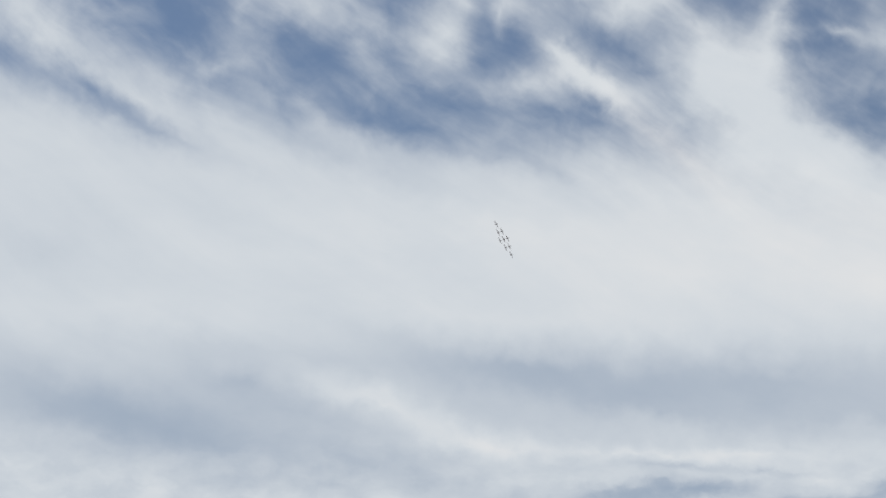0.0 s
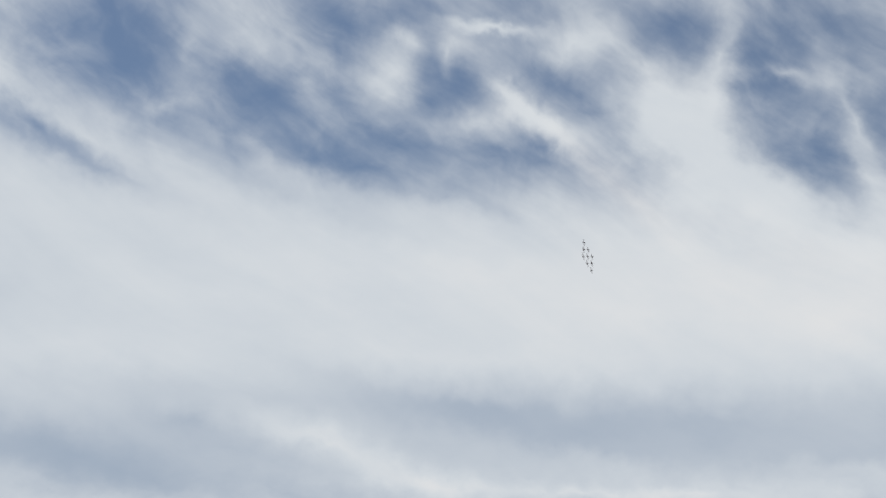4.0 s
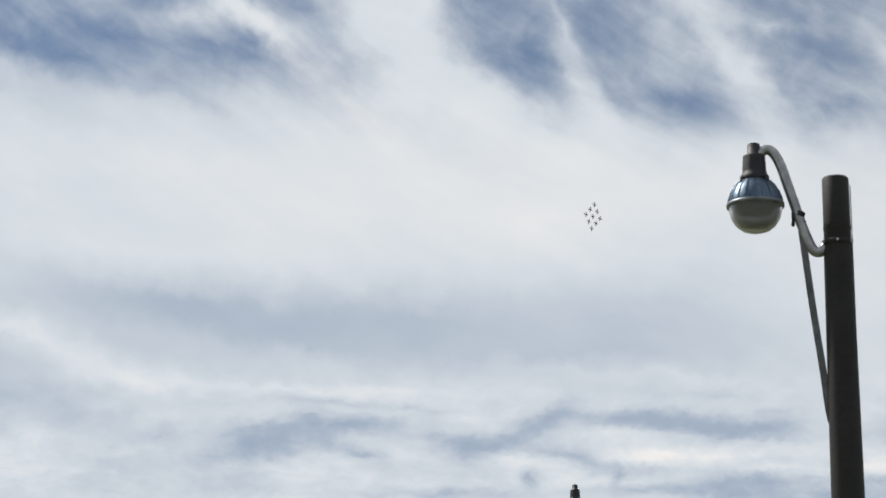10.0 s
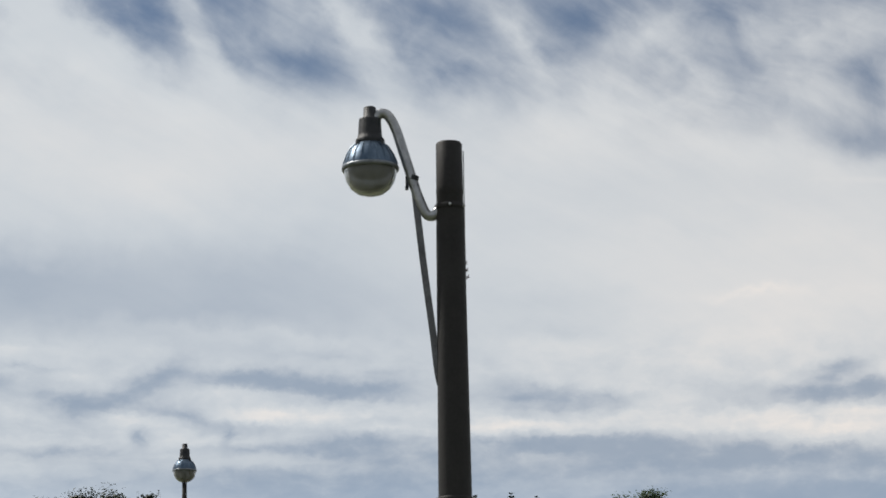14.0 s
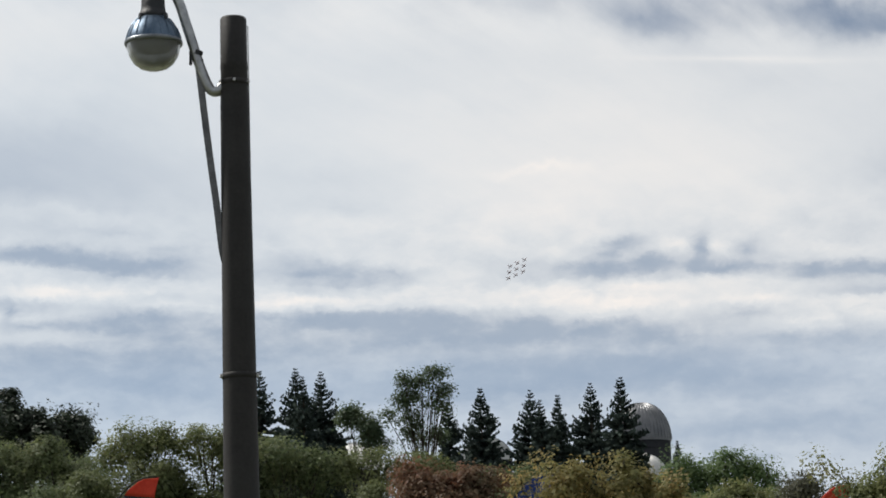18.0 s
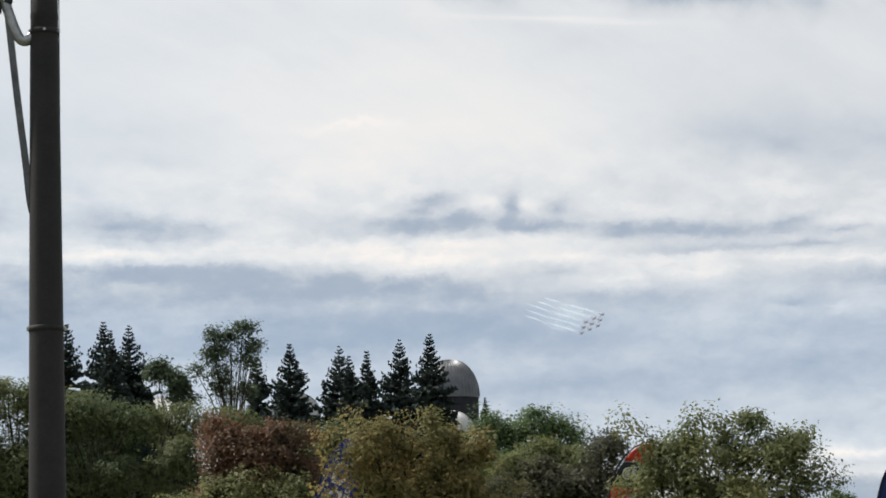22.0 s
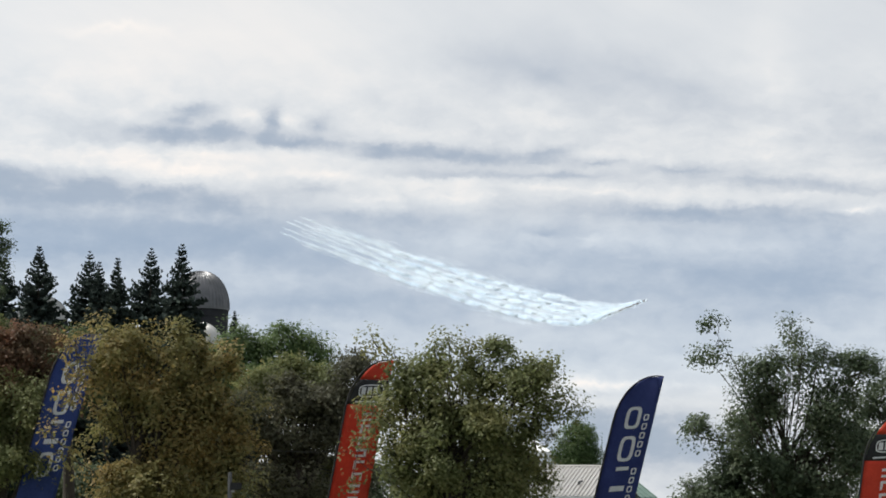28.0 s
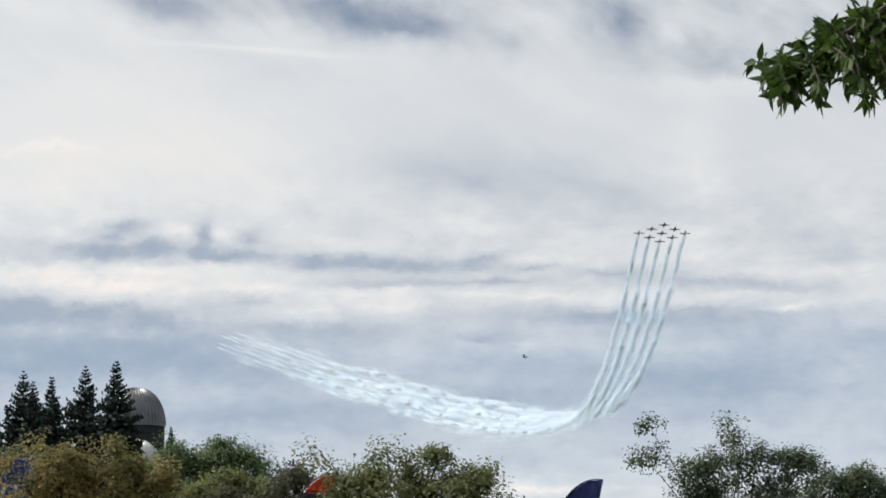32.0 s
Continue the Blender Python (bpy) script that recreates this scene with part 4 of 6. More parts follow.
        z = height - 0.80
        for k in range(12):
            if k != 5:
                mark("small_mark", (0.56, z - 0.07, 0.095, 0.125, 0.024))
            z -= 0.168
    else:
        cz = height - 0.64
        mark("emblem", (0.40, cz, 0.46, 0.24, 0.022))
        for k in range(3):
            mark("emblem_bar", (0.22 + 0.11 * k, 0.30 + 0.11 * k, cz - 0.07, cz + 0.07))
        mark("emblem_line", (0.14, 0.58, cz - 0.22, cz - 0.19))
        z = height - 1.05
        for k in range(8):
            shapes = [(0.33, 0.52, z - 0.05, z)]
            if k % 2:
                shapes.append((0.475, 0.52, z - 0.15, z - 0.05))
            shapes.append((0.33, 0.375, z - 0.16, z - 0.05) if k % 3 else (0.33, 0.52, z - 0.16, z - 0.115))
            mark("lettering_bar", *shapes)
            z -= 0.225
    BANNERS.append((b, m))
    return b


banner(5.43, 3.91, 43.0, 13.5, M_NAVY, "plain", "navy blue feather banner with white shapes, leaning in the wind", 3)
banner(-8.33, 4.81, 44.5, 14.0, M_BLUE, "plain", "blue feather banner half hidden by yellowing branches", 5)
banner(-1.25, 4.28, 43.4, 9.5, M_RED, "badge", "red feather banner with a black badge panel behind branches", 7)
banner(11.35, 3.02, 43.0, 8.0, M_RED, "badge", "red feather banner with a black badge panel before dark leaves", 9)
banner(-17.72, 4.92, 43.5, 14.0, M_RED, "badge", "red feather banner among pale green shrubs", 11)

# ---- trees ----


def leaf_arrays(rng, centres, spreads, counts, size, droop=0.2, mass=None):
    """Folded pointed leaves scattered round the clump centres."""
    c = np.repeat(np.asarray(centres), counts, axis=0)
    s = np.repeat(np.asarray(spreads), counts, axis=0)
    n = len(c)
    off = np.clip(rng.normal(size=(n, 3)), -1.7, 1.7) * s[:, None] * np.array([1, 1, 0.85])
    p = c + off
    out = off / (np.linalg.norm(off, axis=1)[:, None] + 1e-6)
    nm = out * 0.5 + rng.normal(size=(n, 3)) * 0.36 + np.array([0, 0, 0.6])
    if mass is not None:
        nm += np.repeat(np.asarray(mass), counts, axis=0) * 0.8
    nm /= np.linalg.norm(nm, axis=1)[:, None]
    d = out + rng.normal(size=(n, 3)) * 0.7
    d[:, 2] -= droop
    d -= nm * np.sum(d * nm, axis=1)[:, None]
    d /= np.linalg.norm(d, axis=1)[:, None] + 1e-9
    sd = np.cross(d, nm)
    ln = size * rng.uniform(0.65, 1.35, n)[:, None]
    wd = ln * rng.uniform(0.28, 0.4, n)[:, None]
    v = np.stack([p, p + d * ln * 0.45 + sd * wd + nm * wd * 0.35, p + d * ln, p + d * ln * 0.45 - sd * wd + nm * wd * 0.35], axis=1).reshape(-1, 3)
    b = np.arange(n)[:, None] * 4
    tr = np.concatenate([b + np.array([[0, 1, 2]]), b + np.array([[0, 2, 3]])], axis=0)
    return v, tr


def broadleaf(label, name, dist, az, lobes, leaf_mat, seed, leaf=0.066, clump=0.16, per=85, density=1.5, trunk=0.14, group="", category="tree", droop=0.2):
    """A tree with a tapered trunk, limbs into each lobe of its crown, twigs, and thousands of separate leaves.
    lobes: azimuth, elevation, half width and half height in degrees, fullness."""
    rng = np.random.default_rng(seed)
    base = polar(dist, az)
    base.z = ground_z(base.x, base.y) - 0.03
    tree = thing(name, Matrix.Translation(base), label, category, group)
    deg = dist * math.pi / 180
    centres, spreads, counts, mass = [], [], [], []
    wood = bmesh.new()
    lobe_pts = []
    for lb in lobes:
        a, e, rx, ry = lb[:4]
        full = (lb[4] if len(lb) > 4 else 1.0) * density
        c = polar(dist, a, raised(dist, e)) - base
        c += Vector(rng.normal(size=3) * 0.15 * deg * rx)
        rx, ry = rx * deg, ry * deg
        if rx < 0.45:
            lobe_pts.append((c, rx, ry, full))
            continue
        # a core with smaller tufts on it, for an uneven outline
        lobe_pts.append((c, rx * 0.8, ry * 0.8, full))
        for _ in range(6):
            u = rng.normal(size=3)
            u[2] = abs(u[2]) * 1.1 - 0.25
            u /= np.linalg.norm(u)
            f = rng.uniform(0.26, 0.44)
            lobe_pts.append((c + Vector(u * np.array([rx, rx, ry]) * rng.uniform(0.66, 0.92)), rx * f, ry * f, full))
    low = min(c.z - ry for c, rx, ry, f in lobe_pts)
    fork = max(0.8, 0.62 * max(c.z for c, *_ in lobe_pts))
    stem = [Vector((0, 0, 0)), Vector((rng.normal() * 0.06, rng.normal() * 0.06, fork * 0.5)), Vector((rng.normal() * 0.1, rng.normal() * 0.1, fork))]
    for c, rx, ry, full in lobe_pts:
        big = rx > 0.35
        n = max(3, int((7.5 if big else 6.0) * rx * ry * full / (clump * clump) / 4.2 * (1.0 if big else 1.4)))
        u = rng.normal(size=(n, 3))
        u /= np.linalg.norm(u, axis=1)[:, None]
        r = rng.uniform(0.25, 1.0, n) ** 0.45
        pts = np.array(c) + u * r[:, None] * np.array([rx, rx * 0.9, ry])
        pts = pts[pts[:, 2] > 0.25]
        for q in pts:
            centres.append(q)
            mass.append((q - np.array(c)) / np.array([rx, rx, ry]))
            spreads.append(clump * rng.uniform(0.55, 1.15))
            counts.append(int(per * rng.uniform(0.5, 1.4)))
        if big:
            for _ in range(7):
                w = rng.normal(size=3)
                w[2] = abs(w[2]) * 0.8 + 0.5
                w /= np.linalg.norm(w)
                root = np.array(c) + w * np.array([rx, rx * 0.9, ry]) * 0.8
                reach = rng.uniform(0.2, 0.45) * rx
                aim_to = w + np.array([rng.normal() * 0.35, rng.normal() * 0.35, 0.45])
                tip = root + aim_to * reach
                if tip[2] < 0.5:
                    continue
                for i in range(5):
                    centres.append(root + (tip - root) * (i + 1) / 5 + rng.normal(size=3) * 0.03)
                    mass.append(w)
                    spreads.append(clump * (0.62 - 0.09 * i))
                    counts.append(int(per * (0.42 - 0.06 * i)))
                tube(wood, [Vector(root), Vector(root * 0.5 + tip * 0.5) + Vector((0, 0, 0.02)), Vector(tip)], [0.012, 0.008, 0.004], 4, False)
        # limb
        lift = min(max((c.z - 0.9 * ry - 0.3) / fork, 0.12), 1.0) * rng.uniform(0.6, 1.0)
        s = stem[0].lerp(stem[1], 2 * lift) if lift < 0.5 else stem[1].lerp(stem[2], 2 * lift - 1)
        midp = s.lerp(c, 0.5) + Vector((rng.normal() * 0.12 * rx, rng.normal() * 0.12 * rx, 0.10 * (c - s).length))
        limb = arc_points([s - Vector((0, 0, 0.05)), midp, c, c + Vector((rng.normal() * 0.2 * rx, 0, ry * 0.7))], 4)
        r0 = trunk * (0.22 + 0.22 * min(1.0, rx)) * (1 if big else 0.45)
        tube(wood, limb, [r0 * (1 - 0.88 * k / (len(limb) - 1)) for k in range(len(limb))], 6)
        for q in pts[: max(2, min(22 if big else 5, len(pts) // 4))]:
            q = Vector(q)
            st = limb[int(rng.integers(len(limb) // 2, len(limb)))]
            tw = [st, st.lerp(q, 0.55) + Vector(rng.normal(size=3) * 0.06 * rx), q, q + (q - c).normalized() * clump]
            tube(wood, tw, [r0 * 0.2 + 0.004, r0 * 0.12 + 0.004, 0.005, 0.002], 4, False)
    tr = tube(bmesh.new(), arc_points(stem, 4), [trunk * (1.25 - 0.45 * k / 8) for k in range(9)], 10)
    part("trunk", tr, M_BARK, tree, "", True)
    part("branchwork", wood, M_BARK, tree)
    v, t = leaf_arrays(rng, centres, spreads, counts, leaf, droop, mass)
    part("crown", mesh_tris("crown", v, t, leaf_mat), leaf_mat, tree)
    return tree


def spruce(dist, az, tip_el, seed, slim=0.26, label="tall dark spruce with drooping branches on the hill"):
    rng = np.random.default_rng(seed)
    base = polar(dist, az)
    base.z = ground_z(base.x, base.y) - 0.05
    h = raised(dist, tip_el) - base.z
    tree = thing("spruce", Matrix.Translation(base) @ Matrix.Rotation(rng.uniform(0, 6), 4, "Z"), label, "tree", "spruces on the hill")
    lean = rng.normal(size=2) * 0.006 * h
    part("trunk", tube(bmesh.new(), [(0, 0, 0), (lean[0] * 0.5, lean[1] * 0.5, h * 0.5), (lean[0], lean[1], h * 0.985)], [h * 0.016, h * 0.009, 0.01], 8), M_BARK, tree)
    vs, ts = [], []
    cnt = 0
    z = h * 0.06
    wood = bmesh.new()
    while z < h * 0.99:
        f = 1 - z / h
        reach = slim * h * f ** 1.08 + 0.04
        tier = rng.uniform(0.7, 1.15)
        for k in range(int(9 + 17 * f + rng.integers(0, 4))):
            a = rng.uniform(0, 2 * math.pi)
            ln = reach * tier * rng.uniform(0.74, 1.06)
            rise = rng.uniform(0.0, 0.45) if f < 0.2 else rng.uniform(-0.35, 0.1)
            n = max(4, int(ln / 0.16))
            d = np.array([math.cos(a), math.sin(a), 0])
            side = np.array([-d[1], d[0], 0])
            start = np.array([lean[0] * z / h, lean[1] * z / h, z + rng.uniform(-0.12, 0.12) * f * h / 14])
            for i in range(1, n + 1):
                u = i / n
                p = start + d * ln * u + np.array([0, 0, rise * ln * u - 0.18 * ln * u * (1 - u) * 2 + 0.12 * ln * u * u])
                tw = (0.16 + 0.15 * ln * (1 - u * 0.7)) * min(1.0, 0.2 + f * 3) * rng.uniform(0.6, 1.3)
                for sg in (-1, 1, 0):
                    t_dir = d * rng.uniform(0.45, 0.9) + side * sg * rng.uniform(0.6, 1.0) + np.array([0, 0, rng.uniform(-0.55, 0.05)])
                    t_dir /= np.linalg.norm(t_dir)
                    w = np.cross(t_dir, rng.normal(size=3))
                    w /= np.linalg.norm(w) + 1e-9
                    wd = rng.uniform(0.10, 0.16) * min(1.0, 0.3 + 4 * f) + 0.08 * f
                    vs += [p - w * wd, p + w * wd, p + t_dir * tw + w * wd * 0.3, p + t_dir * tw - w * wd * 0.3]
                    ts += [(cnt, cnt + 1, cnt + 2), (cnt, cnt + 2, cnt + 3)]
                    cnt += 4
            if k < 3 and f > 0.1:
                tube(wood, [Vector(start), start + d * ln * 0.5 + np.array([0, 0, rise * ln * 0.5 - 0.09 * ln]), start + d * ln * 0.9 + np.array([0, 0, rise * ln * 0.9])], [0.03, 0.02, 0.006], 4, False)
        z += (0.15 + 0.27 * f) * (h / 14) * rng.uniform(0.75, 1.25)
    part("branchwork", wood, M_BARK, tree)
    part("needles", mesh_tris("needles", vs, ts, M_NEEDLE), M_NEEDLE, tree)
    return tree


def plant_woods():
    row = "trees along the meadow"
    broadleaf("olive green tree with twiggy top beside a red banner", "tree", 41.5, 0.4, [
        (-0.9, 3.1, 1.0, 0.95), (-0.65, 3.75, 0.65, 0.6, 0.8), (0.3, 3.35, 1.1, 1.0), (1.6, 3.25, 1.05, 1.0), (1.9, 1.2, 0.7, 0.9), (2.2, 2.0, 0.55, 0.6), (2.5, 1.55, 0.35, 0.45, 0.8), (2.35, 3.3, 0.75, 0.95, 0.8), (0.3, 1.6, 1.6, 1.5, 1.35), (0.5, 2.5, 1.3, 0.8, 1.35), (1.4, 1.5, 0.9, 1.2), (-0.7, 1.5, 0.8, 1.3), (-1.7, 3.0, 0.34, 0.9, 0.2), (-2.0, 1.8, 0.34, 0.8, 0.25),
        (-1.65, 4.65, 0.24, 0.36, 0.35), (-0.25, 4.5, 0.2, 0.3, 0.4), (0.65, 4.5, 0.18, 0.3, 0.4), (2.65, 4.15, 0.42, 0.3, 0.7), (1.3, 4.2, 0.5, 0.35, 0.6), (2.95, 3.5, 0.4, 0.3, 0.5), (0.15, 4.7, 0.15, 0.2, 0.4), (3.1, 2.9, 0.3, 0.4, 0.4), (-1.2, 4.3, 0.3, 0.35, 0.5)], M_OLIVE, 21, density=0.82, group=row)
    broadleaf("large yellowing tree turning to autumn", "tree", 41.5, -7.3, [
        (-7.5, 4.0, 1.0, 0.95), (-8.5, 3.4, 0.4, 0.7, 0.35), (-9.3, 2.0, 0.45, 1.0, 0.25), (-9.1, 3.5, 0.3, 0.6, 0.1), (-6.3, 3.8, 0.9, 0.85), (-5.8, 2.9, 0.7, 0.9), (-6.8, 2.4, 1.5, 1.3), (-8.2, 1.8, 0.6, 1.2, 0.35), (-6.3, 1.4, 1.3, 1.2), (-6.9, 0.9, 1.7, 0.8), (-7.4, 4.75, 0.35, 0.3, 0.6), (-5.6, 3.7, 0.6, 0.6), (-5.5, 2.3, 0.6, 1.0), (-7.9, 4.35, 0.5, 0.5, 0.8), (-5.4, 1.2, 0.6, 0.9), (-8.3, 4.85, 0.25, 0.3, 0.5), (-6.5, 4.8, 0.25, 0.35, 0.6), (-5.1, 4.2, 0.3, 0.4, 0.5), (-4.7, 2.9, 0.45, 0.8, 0.4), (-8.9, 4.2, 0.3, 0.5, 0.4), (-4.8, 1.6, 0.5, 0.8, 0.5)], M_YELLOW, 22, density=0.85, group=row)
    broadleaf("rust red autumn shrub above the hedge", "tree", 46.0, -10.7, [
        (-10.8, 4.2, 0.75, 0.8), (-9.9, 4.1, 0.7, 0.8), (-11.7, 4.1, 0.7, 0.7), (-10.6, 3.4, 1.3, 0.7), (-9.7, 3.3, 0.8, 0.6)], M_RUST, 23, group=row)
    broadleaf("olive shrub under the rust red one", "shrub", 45.2, -10.6, [
        (-10.3, 2.7, 1.0, 1.0), (-11.4, 2.9, 0.9, 1.0), (-12.3, 2.4, 0.8, 0.8), (-10.8, 1.2, 1.9, 0.9)], M_OLIVE, 38, group="shrubs below the hill", category="shrub")
    broadleaf("green tree behind the hedge", "tree", 62.0, -4.1, [
        (-4.1, 4.55, 0.65, 0.7), (-4.9, 4.2, 0.6, 0.7), (-3.3, 4.3, 0.6, 0.65), (-4.0, 3.3, 1.3, 1.0)], M_GREEN, 24, leaf=0.078, clump=0.22, group=row)
    broadleaf("olive tree with yellow tips before dark foliage", "tree", 52.0, -3.4, [
        (-3.6, 3.85, 0.75, 0.5), (-2.9, 3.5, 0.6, 0.5), (-4.4, 3.5, 0.5, 0.45), (-2.5, 2.5, 0.55, 0.8, 0.5), (-3.3, 2.9, 0.6, 0.5, 0.5), (-4.5, 2.9, 0.4, 0.35, 0.35), (-2.9, 1.5, 0.6, 0.5, 0.35), (-3.9, 1.1, 0.5, 0.3, 0.25)], M_OLIVE, 25, leaf=0.066, group=row)
    broadleaf("dark plum-leaved tree in deep shade", "tree", 51.2, -3.5, [
        (-4.9, 2.5, 0.9, 1.0), (-3.6, 2.6, 1.2, 1.0), (-5.3, 1.4, 0.8, 0.8), (-2.3, 3.75, 0.55, 0.4), (-2.2, 2.4, 0.8, 1.1), (-3.6, 1.2, 1.7, 0.9)], M_PLUM, 26, leaf=0.074, clump=0.2, group=row)
    broadleaf("small round green tree by the pale roof", "tree", 86.0, 3.3, [
        (3.35, 2.35, 0.42, 0.38), (3.0, 2.0, 0.4, 0.36), (3.7, 1.95, 0.33, 0.34), (3.3, 1.5, 0.6, 0.4), (3.0, 0.8, 0.6, 0.5)], M_GREEN, 27, leaf=0.078, clump=0.2, group=row)
    airy = broadleaf("airy tree with sparse wind-tossed top", "tree", 46.0, 8.3, [
        (6.65, 5.2, 0.3, 0.32, 0.45), (6.80, 4.5, 0.3, 0.5, 0.5), (6.40, 4.45, 0.3, 0.2, 0.5), (8.50, 4.95, 0.42, 0.5, 0.7), (7.70, 3.7, 0.8, 0.7, 0.8), (8.90, 3.8, 0.8, 0.8, 0.85),
        (10.10, 3.9, 0.7, 0.45, 0.7), (9.80, 3.0, 0.9, 0.8), (6.20, 2.5, 0.55, 0.4, 0.5), (7.90, 2.4, 1.1, 1.0, 1.3), (9.30, 1.9, 1.2, 1.1, 1.3), (6.80, 1.3, 0.85, 0.6), (7.90, 1.0, 1.1, 0.9, 1.5), (8.90, 0.7, 1.2, 0.8, 1.5), (6.60, 0.5, 0.9, 0.5, 1.2), (10.30, 1.6, 0.8, 1.0, 1.2)], M_DARKLEAF, 28, leaf=0.062, density=0.72, trunk=0.1, group=row)
    broadleaf("dense green tree behind a red banner", "tree", 52.0, 11.6, [
        (10.9, 3.3, 0.7, 0.65), (11.7, 3.35, 0.6, 0.6), (12.6, 2.9, 0.9, 0.8), (11.3, 2.0, 1.3, 1.1), (12.8, 1.6, 1.2, 1.1), (11.4, 0.8, 1.4, 0.7), (13.4, 0.9, 1.2, 0.8), (10.6, 1.6, 0.9, 0.9)], M_DARKLEAF, 29, leaf=0.062, density=1.1, group=row)
    hedge = "shrubs below the hill"
    for k, (az, top) in enumerate(((-8.2, 1.7), (-5.9, 1.5), (-3.6, 1.5), (-1.4, 1.6), (0.6, 1.5), (7.4, 1.1), (9.6, 1.2), (11.8, 1.5), (13.6, 1.8), (-12.9, 2.4), (-15.4, 4.0), (-17.0, 4.3), (-18.6, 4.2), (-20.6, 4.0))):
        broadleaf("dark undergrowth in the shade of the trees", "shrub", 58.0 + k % 2, az, [
            (az, top * 0.6, 0.9, top * 0.45), (az - 0.8, top * 0.5, 0.7, top * 0.42), (az + 0.8, top * 0.5, 0.7, top * 0.42)], M_DARKLEAF, 140 + k, leaf=0.094, clump=0.26, per=60, density=1.1, group="undergrowth", category="shrub")
    broadleaf("brownish green shrub in the hedge", "shrub", 56.0, -19.9, [
        (-20.6, 4.9, 0.9, 0.75), (-19.6, 4.8, 0.8, 0.7), (-21.6, 5.0, 0.9, 0.7), (-22.8, 5.0, 1.0, 0.8), (-20.4, 3.6, 2.2, 1.0)], M_HEDGE, 31, leaf=0.070, clump=0.2, group=hedge, category="shrub")
    broadleaf("pale airy shrub with sky showing through", "shrub", 54.0, -18.1, [
        (-18.6, 5.4, 0.7, 0.7, 0.7), (-17.75, 5.5, 0.6, 0.7, 0.7), (-18.2, 4.2, 1.4, 0.9, 1.4), (-18.4, 3.4, 1.4, 0.8, 1.3), (-17.4, 4.6, 0.7, 0.7, 0.55)], M_PALE, 32, leaf=0.070, clump=0.2, group=hedge, category="shrub")
    broadleaf("pale airy shrub beside the lamp pole", "shrub", 54.0, -16.5, [
        (-16.7, 5.5, 0.65, 0.6, 0.6), (-16.0, 5.2, 0.55, 0.65, 0.7), (-16.4, 4.1, 1.3, 0.9, 1.4), (-16.5, 3.3, 1.3, 0.8, 1.3)], M_PALE, 33, leaf=0.070, clump=0.2, group=hedge, category="shrub")
    broadleaf("green shrub under the spruces", "shrub", 54.0, -14.4, [
        (-14.8, 4.9, 0.7, 0.65), (-13.9, 4.9, 0.7, 0.65), (-14.5, 3.7, 1.5, 0.9), (-15.4, 4.3, 0.6, 0.7)], M_HEDGE, 34, leaf=0.070, clump=0.2, group=hedge, category="shrub")
    broadleaf("light green shrub under the poplar", "shrub", 54.0, -12.2, [
        (-12.7, 4.75, 0.75, 0.6), (-11.7, 4.85, 0.7, 0.65), (-12.3, 3.6, 1.5, 0.9), (-10.9, 4.6, 0.5, 0.55)], M_PALE, 35, leaf=0.066, clump=0.19, group=hedge, category="shrub")
    broadleaf("olive shrub at the foot of the hill", "shrub", 56.0, -9.0, [
        (-8.7, 4.4, 0.6, 0.5), (-9.6, 4.3, 0.6, 0.5), (-9.0, 3.4, 1.2, 0.9)], M_HEDGE, 36, leaf=0.070, clump=0.2, group=hedge, category="shrub")
    broadleaf("pale yellow shrub far along the hedge", "shrub", 80.0, -26.3, [
        (-26.2, 6.5, 0.6, 0.7, 0.8), (-27.2, 6.2, 0.8, 0.8), (-26.6, 5.2, 1.3, 0.9)], M_PALE, 37, leaf=0.094, clump=0.26, group=hedge, category="shrub")
    pines = "dark pines on the hill"
    for k, (az, lobes) in enumerate(((-24.6, [(-25.6, 6.45, 0.5, 0.8), (-24.9, 6.6, 0.55, 0.8), (-24.1, 6.75, 0.5, 0.85), (-24.6, 5.6, 1.0, 0.9)]),
                                     (-22.9, [(-23.3, 6.5, 0.5, 0.75), (-22.6, 6.4, 0.5, 0.7), (-21.9, 6.3, 0.45, 0.7), (-22.9, 5.4, 1.0, 0.8)]),
                                     (-21.1, [(-21.3, 6.3, 0.45, 0.7), (-20.8, 6.1, 0.45, 0.7), (-21.1, 5.4, 0.9, 0.8)]),
                                     (-19.9, [(-20.1, 6.0, 0.35, 0.6), (-19.65, 5.8, 0.35, 0.65), (-19.9, 5.1, 0.7, 0.7)]))):
        broadleaf("dark rounded pine on the rising ground", "pine", 100.0 + 2 * k, az, lobes, M_PINE, 41 + k, leaf=0.156, clump=0.3, per=75, trunk=0.2, group=pines, droop=-1.3)
    broadleaf("tall airy poplar with gaps in its crown", "poplar", 122.0, -11.3, [
        (-10.97, 7.2, 0.3, 0.22, 0.36), (-11.3, 7.0, 0.3, 0.25, 0.36), (-11.65, 7.05, 0.22, 0.22, 0.36), (-11.85, 6.6, 0.25, 0.25, 0.36), (-11.4, 6.5, 0.35, 0.3, 0.36), (-10.8, 6.75, 0.28, 0.3, 0.36), (-11.0, 6.3, 0.35, 0.3, 0.36), (-11.6, 6.1, 0.4, 0.3, 0.36), (-11.3, 5.7, 0.6, 0.4, 0.36), (-12.1, 6.2, 0.2, 0.2, 0.36)], M_POPLAR, 51, leaf=0.148, clump=0.3, per=20, trunk=0.15, group="poplars on the hill")
